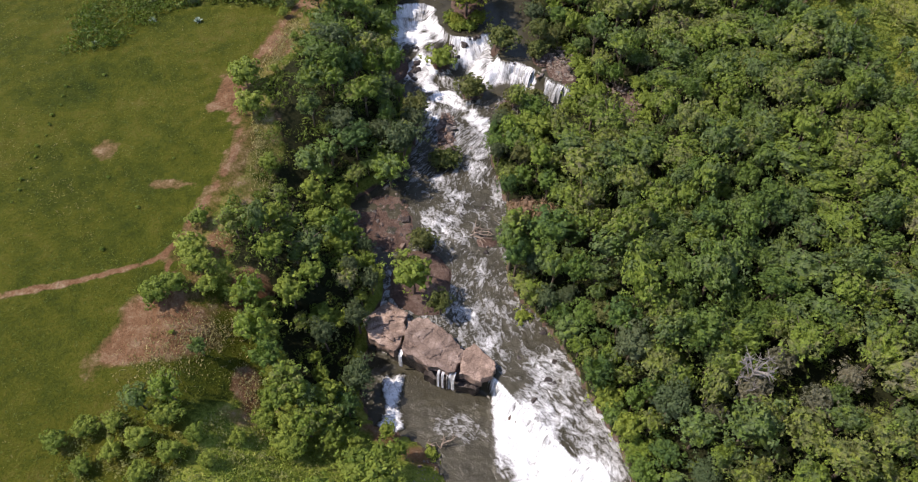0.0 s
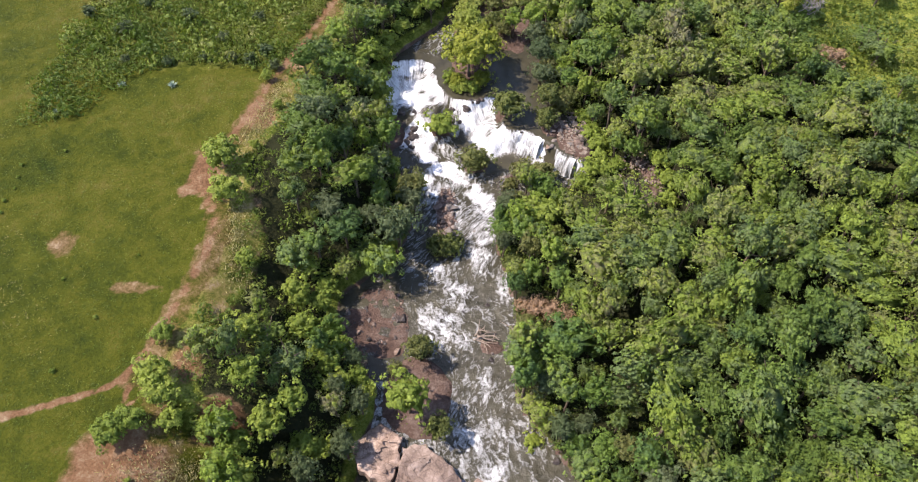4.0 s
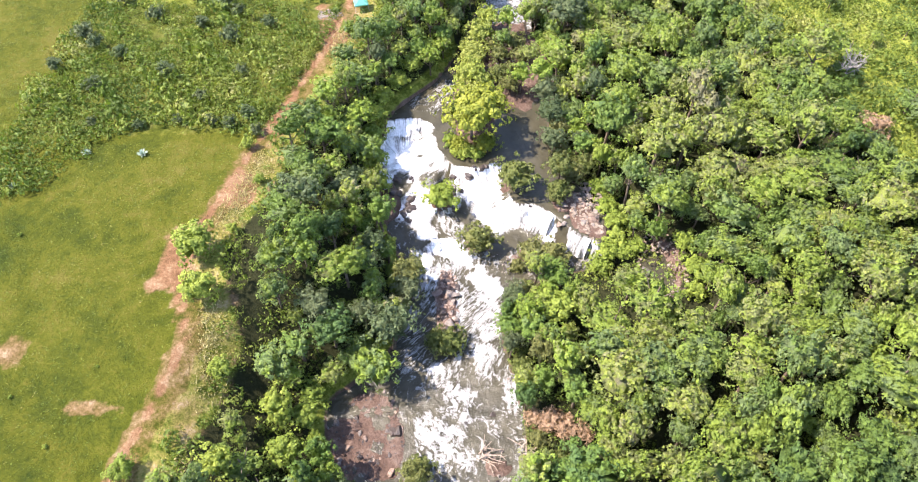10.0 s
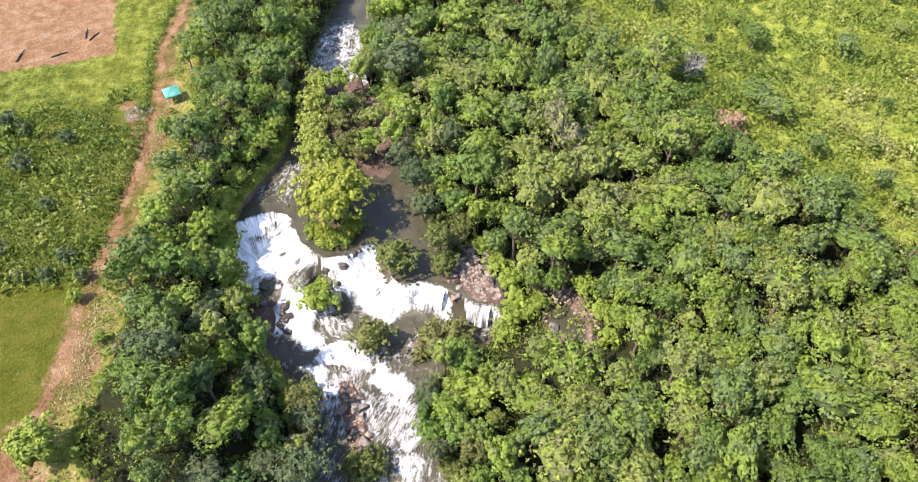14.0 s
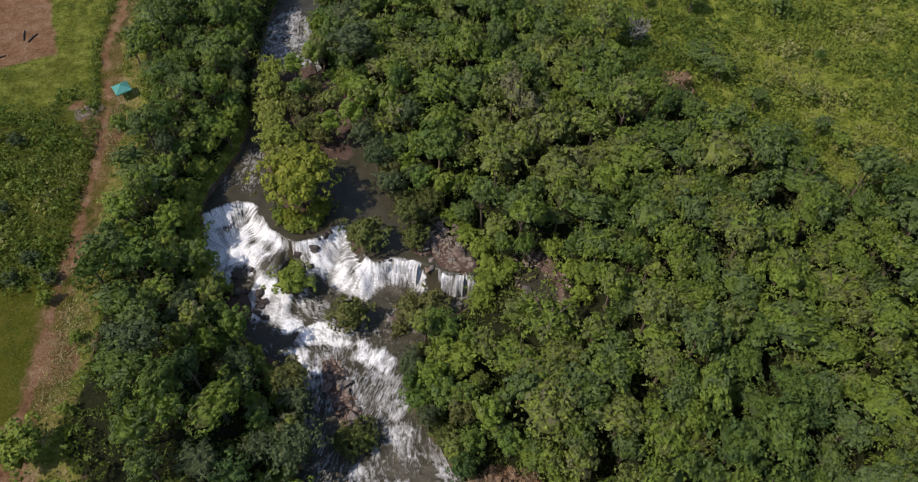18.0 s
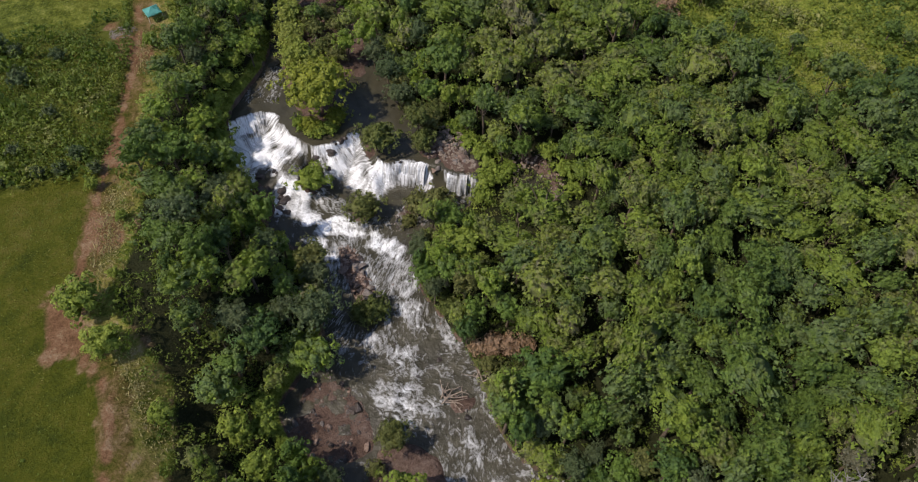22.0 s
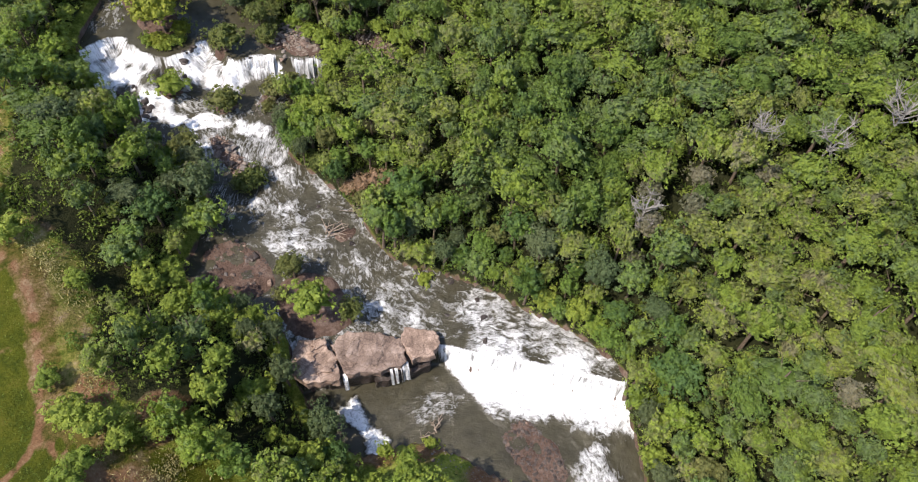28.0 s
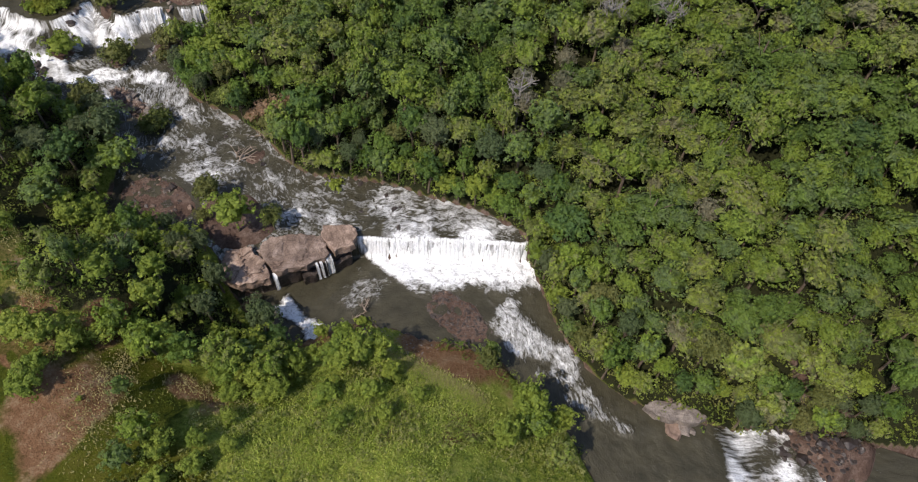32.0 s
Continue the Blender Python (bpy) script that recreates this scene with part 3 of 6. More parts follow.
def cover(x, y, d):
    """How bare, how rocky and how wooded the ground is."""
    tr = np.minimum(chunks(far_from(TRAIL[::3]), x, y), chunks(far_from(SPUR[::3]), x, y))
    tr = tr + 1.2 * fractal(x, y, 5.0, 3, 35)
    dirt = step(1.05, 0.0, tr)
    for c in ((-51, 59.5, 10, 8), (-36, 53, 2.7, 5), (-18.4, 25.5, 3, 2.7), (-23, 22.5, 2.7, 2.7), (-13.5, 15.5, 3.5, 2.7), (-73, 104, 2.4, 3.4), (-50.5, 122, 3.5, 8), (-43, 92, 2.5, 4), (-39, 70, 5, 3.5), (-42, 137, 3.5, 10), (-36, 158, 3, 8),
              (-29, 192, 4, 6), (-44, 78, 3, 5), (-58, 94, 5, 1.6), (-33, 202, 5, 3), (15, 95, 3, 3), (14, 178, 4, 9), (22, 140, 4, 5), (-34, 47, 6, 2), (32, 222, 4, 6), (-6, 43.5, 7, 4.5), (-2.5, 34, 5, 7), (0, 23, 5, 8), (-14, 49, 5, 2.7)):
        dirt = np.maximum(dirt, (0.75 if min(c[2:]) > 2.6 else 0.52) * blob(x, y, *c))
    wide = 0.47 * step(12, 6, tr + 5 * fractal(x, y, 6.0, 3, 39)) * (x > trail_x(y) - 2)
    dirt = np.maximum(dirt, wide)
    ragged = 6 * fractal(x, y, 8.0, 3, 36)
    dirt = np.maximum(dirt, 0.75 * step(-33.5, -36, x + 0.3 * ragged) * step(221, 224.5, y + 0.1 * (x + 36) + ragged * 0.4))
    rock = np.maximum(step(1.0, 0.0, d), 0.34 * step(-33.5, -36, x + 0.3 * ragged) * step(221, 224.5, y + 0.1 * (x + 36) + ragged * 0.4))
    for c in ((7, 33, 4.5, 9), (38.6, 124, 3.6, 7.5), (36, -34, 8, 9)):
        rock = np.maximum(rock, blob(x, y, *c))
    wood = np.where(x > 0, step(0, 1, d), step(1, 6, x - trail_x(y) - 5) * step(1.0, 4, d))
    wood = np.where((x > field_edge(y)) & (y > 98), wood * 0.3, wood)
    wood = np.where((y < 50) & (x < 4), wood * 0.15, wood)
    scrub = (x < trail_x(y) - 1) * step(150, 158, y + 0.04 * (x + 60) ** 2 * 0.1)
    wood = np.maximum(wood, 0.44 * scrub * step(-95, -88, x) * step(210, 203, y))
    lush = np.maximum.reduce([0.42 * scrub * step(-96, -88, x), 0.5 * ((x > field_edge(y) - 4) & (y > 98)), 0.95 * step(53, 45, y + 6 * fractal(x, y, 7.0, 3, 37)) * step(-48, -39, x + 8 * fractal(x, y, 8.0, 3, 38)) * step(6, 2, x), 0.6 * (x > trail_x(y) + 3)])
    return dirt, rock, wood, lush


c_dirt, c_rock, c_wood, c_lush = cover(GX, GY, GD)
n_x, n_y = len(gx), len(gy)
ij = np.arange(n_x * n_y).reshape(n_y, n_x)
quads = np.stack([ij[:-1, :-1], ij[:-1, 1:], ij[1:, 1:], ij[1:, :-1]], -1).reshape(-1, 4)
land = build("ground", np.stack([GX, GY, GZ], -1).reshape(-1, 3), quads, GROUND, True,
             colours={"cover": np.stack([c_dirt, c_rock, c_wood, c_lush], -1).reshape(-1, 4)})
tagged(land, "green grazing land with red bare earth, forest floor and river bed", "ground", kind="structure")


# ---------------------------------------------------------------- the river
def foam_at(x, y):
    """How white the water is."""
    up, low, last = drops(x, y)
    width = fall_width(x)
    f = np.where(up < -2, 0.12 + 0.42 * blob(x, y, 17, 212, 11, 17) + 0.32 * blob(x, y, -4, 173, 5, 6), 0.2)
    spread = 0.9 * fractal(x, y, 3.5, 3, 84)
    rapid = step(width, width + 5, up) * step(2, -3, low)
    f = np.maximum(f, rapid * (0.43 + 0.07 * step(82, 70, y) + 0.75 * fractal(x, y, 5.0, 3, 81)))
    f = np.maximum(f, (0.62 + 0.8 * fractal(x, y, 4.5, 3, 85)) * step(68, 82, up) * step(1, -3, low) * step(-6, 0, x))
    f = np.maximum(f, (0.64 + 1.6 * fractal(x, y, 4.5, 3, 86)) * step(-9, -1, low) * step(0.6, 0, low) * step(7, 10, x))
    brink = (0.82 + 1.2 * fractal(x, y, 2.6, 4, 87)) * step(-0.6, 0.6, up) * step(width + 6 + 8 * fractal(x, y, 4.0, 2, 88), width - 3.0, up)
    brink = brink * np.where((x > 19.8) & (x < 21.8), 0.3, 1.0) * np.where(x > 20.4, 0.74, np.where((x > 9.4) & (y > 142.5), 0.35, 1.0))
    f = np.maximum(f, brink)
    for cx, cy, rx, ry, white in ((-13.5, 144, 3.2, 5.5, 0.62), (-10, 140.5, 4, 2.6, 0.7), (-6.4, 137.4, 4, 2.6, 0.85), (-3, 133.6, 4, 3, 0.9), (0.2, 130, 3.6, 3, 0.85), (5.4, 126.6, 3.4, 3.6, 0.9), (6.4, 121, 2.4, 5, 0.74),
                                  (-6.6, 127, 2.4, 6, 0.8), (-6.8, 116, 1.8, 6, 0.6), (4.6, 112, 3, 4.5, 0.68), (2.4, 104, 3.4, 4, 0.56), (-1, 96, 3.4, 7, 0.55)):
        f = np.maximum(f, (white - 0.18 + 1.3 * spread) * blob(x, y, cx, cy, rx, ry))
    lower = 1.25 * step(-0.5, 0.4, low) * step(15 + 12 * fractal(x, y, 3.5, 3, 89), 2.5, low) * step(0.5, 3, x - 3.4)
    pool = (low > 2.2) & (last < -4)
    f = np.where(pool, 0.16 + 0.5 * blob(x, y, 13, 18, 4, 10) + 0.33 * blob(x, y, -1, 50.5, 6, 3.6) + 0.36 * blob(x, y, 9, 2, 2, 9), f)
    f = np.maximum(f, lower * (0.85 + 0.5 * fractal(x, y, 2.5, 3, 90)))
    f = np.maximum(f, 0.9 * blob(x, y, -13.5, 55, 2.6, 6.5))
    f = np.maximum(f, (0.68 + 1.3 * fractal(x, y, 4.0, 3, 91)) * step(-1, 3, last) * step(34, 16, last) * (y < -8))
    f = np.where(np.hypot(x + 17, (y - 93) * 0.8) < 9, np.minimum(f, 0.3), f)
    f = f * (1 - 0.75 * blob(x, y, 7.6, 133.4, 5, 2.2)) * (1 - 0.6 * blob(x, y, -4.3, 149, 2.8, 2.6)) * (1 - 0.65 * blob(x, y, -11.6, 149, 1.6, 3.6))
    return np.clip(f, 0, 1.3)


def river_mesh():
    rows, across = 940, 92
    s = np.linspace(14, len(W_LINE) - 1, rows)
    w = np.stack([np.interp(s, np.arange(len(W_LINE)), W_LINE[:, k]) for k in (0, 1)], -1)
    e = np.stack([np.interp(s, np.arange(len(E_LINE)), E_LINE[:, k]) for k in (0, 1)], -1)
    gap = (e - w) / np.linalg.norm(e - w, axis=1)[:, None]
    w, e = w - gap * 1.2, e + gap * 1.2
    t = np.linspace(0, 1, across)[None, :, None]
    p = w[:, None] * (1 - t) + e[:, None] * t
    x, y = p[..., 0], p[..., 1]
    foam = foam_at(x, y)
    z = water_level(x, y)
    rough = 0.1 + 0.9 * np.clip(foam, 0, 1.0)
    z = z + rough * (1.7 * fractal(x, y, 3.4, 3, 21) + 0.9 * np.abs(fractal(x, y, 1.5, 3, 31)))
    z = z + 1.8 * fractal(x, y, 2.6, 4, 23) * step(0.8, 3, drops(x, y)[0]) * step(15, 9, drops(x, y)[0]) * step(4, -2, x)
    up, low, last = drops(x, y)
    width = fall_width(x)
    steep = np.maximum.reduce([step(-0.3, 0.4, up) * step(width + 1.5, width - 0.5, up), step(-0.4, 0.2, low) * step(2.8, 1.9, low), step(0, 2, last) * step(12, 8, last)])
    mid = (w + e) / 2
    along = np.concatenate([[0], np.cumsum(np.linalg.norm(np.diff(mid, axis=0), axis=1))])
    side = (t[..., 0] - 0.5) * np.linalg.norm(e - w, axis=1)[:, None]
    flow = np.stack([np.broadcast_to(along[:, None], side.shape), side], -1).reshape(-1, 2)
    near_up = np.abs(up) < np.abs(low)
    ledge_way = np.where(near_up, chunks(upper_at, x, y).imag, chunks(lower_at, x, y).imag)
    drop = np.stack([np.where(last > -3, last, np.where(near_up, up, low)), np.where(last > -3, 0.69 * x + 0.72 * y, ledge_way)], -1).reshape(-1, 2)
    ij = np.arange(rows * across).reshape(rows, across)
    q = np.stack([ij[:-1, :-1], ij[1:, :-1], ij[1:, 1:], ij[:-1, 1:]], -1).reshape(-1, 4)
    ob = build("river_water", np.stack([x, y, z], -1).reshape(-1, 3), q, WATER, True, {"foam": foam.ravel(), "face": steep.ravel()})
    for name, values in (("flow", flow), ("fall", drop)):
        uv = ob.data.uv_layers.new(name=name)
        uv.data.foreach_set("uv", values[q.ravel()].astype(np.float32).ravel())
    return tagged(ob, "silty brown river with white rapids and waterfalls", "river", kind="structure")


river_mesh()


def pond(cx, cy, rx, ry, shear):
    """A still forest pool with an uneven shore."""
    t, r = np.linspace(0, 2 * math.pi, 48, endpoint=False), np.linspace(0.02, 1, 9)
    T, R = np.meshgrid(t, r)
    y = cy + ry * R * np.sin(T)
    x = cx + rx * R * np.cos(T) + shear * (cy - y)
    i, j = np.meshgrid(np.arange(8), np.arange(48), indexing="ij")
    q = np.stack([i * 48 + j, i * 48 + (j + 1) % 48, (i + 1) * 48 + (j + 1) % 48, (i + 1) * 48 + j], -1).reshape(-1, 4)
    z = float(height(np.array([cx]), np.array([cy]))[0]) + 0.55
    foam = 0.12 + 0.7 * step(0.75, 1, R) * (np.sin(T) < -0.86)
    ob = build("pond_water", np.stack([x, y, np.full(x.shape, z)], -1).reshape(-1, 3), q[:, ::-1], WATER, True, {"foam": foam.ravel(), "face": np.zeros(x.size)})
    for name in ("flow", "fall"):
        ob.data.uv_layers.new(name=name).data.foreach_set("uv", np.stack([x, y], -1).reshape(-1, 2)[q[:, ::-1].ravel()].astype(np.float32).ravel())
    return tagged(ob, "small brown pool among rocks in the forest", "pool", kind="structure")


pond(38.6, 124.5, 3.2, 7.2, 0.12)


# ---------------------------------------------------------------- plants: generators
def crown(rng, wide, high, lobes, leaves, leaf, base, spread=0.5, rings=9):
    """A ragged crown: leaves over merging lobes of uneven reach, and a dim body inside. Returns vertices and triangles."""
    k = np.arange(lobes)
    up = 1 - (k + 0.5) / lobes * 1.35
    turn = k * 2.39996 + rng.uniform(0, 6.28)
    out = np.sqrt(np.clip(1 - up * up, 0, 1))
    lumps = 1 + 0.24 * np.sin(turn * 2 + rng.uniform(0, 6.28)) * out + 0.2 * np.sin(turn * 3 + rng.uniform(0, 6.28)) * out
    ways = np.stack([np.cos(turn) * out, np.sin(turn) * out, up], -1) + rng.normal(0, 0.12, (lobes, 3))
    ways /= np.linalg.norm(ways, axis=1)[:, None]
    centre = ways * (rng.uniform(0.6, 0.92, lobes) * lumps)[:, None]
    size = rng.uniform(0.7, 1.35, lobes) / math.sqrt(lobes)

    def reach(u):
        """How far the crown goes in the directions u, and which way its lobe faces there."""
        along = u @ centre.T
        inside = size[None] ** 2 - (np.sum(centre ** 2, 1)[None] - along ** 2)
        far = np.where(inside > 0, along + np.sqrt(np.maximum(inside, 0)), 0.0)
        best = np.argmax(far, 1)
        r = np.maximum(far[np.arange(len(u)), best], 0.55)
        n = u * r[:, None] - centre[best]
        return r, n / (np.linalg.norm(n, axis=1)[:, None] + 1e-6)

    box, foot = np.array([wide, wide, high]), np.array([0, 0, base])
    body, shell = np.zeros((0, 3)), np.zeros((0, 3), int)
    if rings:
        around = rings * 5 // 2
        T, P = np.meshgrid(np.linspace(0, 2 * math.pi, around, endpoint=False), np.linspace(0.08, 2.15, rings))
        T = T + 0.5 * (np.arange(rings) % 2)[:, None] * 2 * math.pi / around
        u = np.stack([np.sin(P) * np.cos(T), np.sin(P) * np.sin(T), np.cos(P)], -1).reshape(-1, 3)
        r, _ = reach(u)
        body = u * (r * rng.uniform(0.66, 0.82, len(r)))[:, None] * box + foot
        i, j = (c.ravel() for c in np.meshgrid(np.arange(rings - 1), np.arange(around), indexing="ij"))
        a, b, c, d = i * around + j, i * around + (j + 1) % around, (i + 1) * around + (j + 1) % around, (i + 1) * around + j
        shell = np.vstack([np.stack([a, d, c], -1), np.stack([a, c, b], -1)])
    u = rng.normal(0, 1, (leaves, 3))
    u[:, 2] = np.where(u[:, 2] < -0.35, -u[:, 2], u[:, 2])
    u /= np.linalg.norm(u, axis=1)[:, None]
    r, n = reach(u)
    p = u * (r * rng.uniform(0.92, 1.05, leaves))[:, None] * box + foot
    n = 0.85 * n + 0.15 * u + rng.normal(0, 0.8 * spread, n.shape) + np.array([-0.12, 0, 0.25])
    n /= np.linalg.norm(n, axis=1)[:, None]
    a = np.cross(n, rng.normal(0, 1, n.shape))
    a /= np.linalg.norm(a, axis=1)[:, None]
    b = np.cross(n, a)
    r = leaf * rng.uniform(0.45, 1.3, (leaves, 1))
    tri = np.stack([p + a * r, p - a * r * 0.5 + b * r * 0.7, p - a * r * 0.5 - b * r * 0.7], 1)
    return np.vstack([body, tri.reshape(-1, 3)]), np.vstack([shell, np.arange(leaves * 3).reshape(-1, 3) + len(body)])


def tube(points, radii, sides=6):
    """A tapered tube along points. Returns vertices and quads."""
    p = np.array(points, float)
    ring = []
    for i in range(len(p)):
        way = p[min(i + 1, len(p) - 1)] - p[max(i - 1, 0)]
        way = way / np.linalg.norm(way)
        a = np.cross(way, (0.31, 0.9, 0.27))
        a /= np.linalg.norm(a)
        b = np.cross(way, a)
        t = np.linspace(0, 2 * math.pi, sides, endpoint=False)[:, None]
        ring.append(p[i] + radii[i] * (np.cos(t) * a + np.sin(t) * b))
    v = np.vstack(ring)
    i = np.arange(sides)
    q = np.vstack([np.stack([k * sides + i, k * sides + (i + 1) % sides, (k + 1) * sides + (i + 1) % sides, (k + 1) * sides + i], -1) for k in range(len(p) - 1)])
    return v, q


def tubes(parts):
    vs, qs, n = [], [], 0
    for v, q in parts:
        vs.append(v)
        qs.append(q + n)
        n += len(v)
    return np.vstack(vs), np.vstack(qs)


def trunk_with_limbs(rng, tall, wide, thick):
    lean = rng.normal(0, 0.06, 2) * tall
    out = [tube([(0, 0, -0.6), (lean[0] * 0.3, lean[1] * 0.3, tall * 0.35), (lean[0], lean[1], tall * 0.75), (lean[0] * 1.2, lean[1] * 1.2, tall)], [thick * 1.5, thick, thick * 0.75, thick * 0.3], 7)]
    for k in range(6):
        t = k * 2.4 + rng.uniform(0, 1)
        z = tall * rng.uniform(0.4, 0.7)
        end = np.array([math.cos(t) * wide * 0.65, math.sin(t) * wide * 0.65, tall * rng.uniform(0.8, 1.05)])
        start = np.array([lean[0] * z / tall, lean[1] * z / tall, z])
        out.append(tube([start, start * 0.5 + end * 0.5 + np.array([0, 0, -0.2]), end], [thick * 0.5, thick * 0.32, thick * 0.1], 5))
    return tubes(out)


def tri_mesh(name, tri, mat, floats=None):
    return build(name, tri.reshape(-1, 3), np.arange(len(tri) * 3).reshape(-1, 3), mat, False, floats)


RNG = np.random.default_rng(7)


def make_tree(label, group, wide, high, tall, lobes, leaves, leaf, mat, category="tree", name="tree", spread=0.4):
    """A tree: an Empty at the foot, with trunk and crown."""
    ob = tagged(new(name), label, category, group)
    v, q = trunk_with_limbs(RNG, tall, wide, 0.035 * tall)
    under(build("trunk", v, q, BARK, True), ob)
    under(build("crown", *crown(RNG, wide, high, lobes, leaves, leaf, tall, spread, 7), mat, True), ob)
    return ob


# ---------------------------------------------------------------- single trees and bushes along the river and the track
def plant(proto, x, y, scale, turn, squash=1.0, lift=0.0):
    z = float(height(np.array([x]), np.array([y]))[0])
    proto.scale = (scale, scale, scale * squash)
    return copy_thing(proto, pose(x, y, z + lift, 0, 0, turn))


def proto(*args, **more):
    return make_tree(*args, **more)


RIVERBANK = "trees along the river"
KINDS = [
    proto("broad dark green riverbank tree with a lumpy crown", RIVERBANK, 4.2, 3.0, 6.4, 46, 2000, 0.27, LEAF_SUNLIT),
    proto("round-crowned green tree in the riverside wood", RIVERBANK, 3.5, 3.1, 6.0, 40, 1700, 0.26, LEAF_SUNLIT),
    proto("tall narrow green tree in the riverside wood", RIVERBANK, 2.8, 3.6, 7.2, 34, 1500, 0.25, LEAF_SUNLIT),
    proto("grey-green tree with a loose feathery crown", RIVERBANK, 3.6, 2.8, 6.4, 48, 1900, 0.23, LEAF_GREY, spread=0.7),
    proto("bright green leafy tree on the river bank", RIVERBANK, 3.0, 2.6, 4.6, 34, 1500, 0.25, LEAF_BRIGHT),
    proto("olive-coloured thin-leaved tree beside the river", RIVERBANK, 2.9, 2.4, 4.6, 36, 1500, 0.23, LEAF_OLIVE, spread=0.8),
]
YELLOW = proto("yellow-green tree on the islet above the waterfall", "", 4.4, 3.0, 4.2, 56, 2600, 0.27, LEAF_YELLOW)
BAMBOO = proto("pale yellow-green clump of tall bushy growth", "", 2.9, 2.3, 2.6, 40, 1600, 0.22, LEAF_PALE, name="bush", spread=0.8, category="bush")
ASH = proto("grey-brown half-bare tree among the green forest", "grey-brown trees in the forest", 3.3, 2.6, 6.6, 44, 1500, 0.23, LEAF_ASH, spread=0.9)
BUSH = proto("low green bush among the river rocks", "bushes in and beside the river", 2.2, 1.5, 1.5, 22, 900, 0.23, LEAF_BRIGHT, name="bush", category="bush")
BUSH_OLIVE = proto("brownish olive bush standing among river rocks", "bushes in and beside the river", 2.4, 1.6, 1.6, 24, 950, 0.21, LEAF_OLIVE, name="bush", category="bush", spread=0.8)
BUSH_TRACK = proto("dense green bush beside the dirt track", "bushes beside the dirt track", 2.7, 2.0, 2.2, 26, 1300, 0.24, LEAF_BRIGHT, name="bush", category="bush")
BUSH_WEED = proto("small green weed clump in the pasture", "weeds in the pasture", 1.6, 1.1, 0.9, 10, 260, 0.3, LEAF_BRIGHT, name="weed", category="weed")
BUSH_NW = proto("olive-green bush standing in the scrub field", "bushes in the scrub field", 2.0, 1.7, 1.5, 18, 800, 0.22, LEAF_GREY, name="bush", category="bush", spread=0.7)
BUSH_RED = proto("withered tan creeper hanging over the eroded bank", "withered creepers on the bank", 2.0, 1.4, 1.6, 10, 700, 0.2, LEAF_TAN, name="bush", category="bush", spread=0.9)

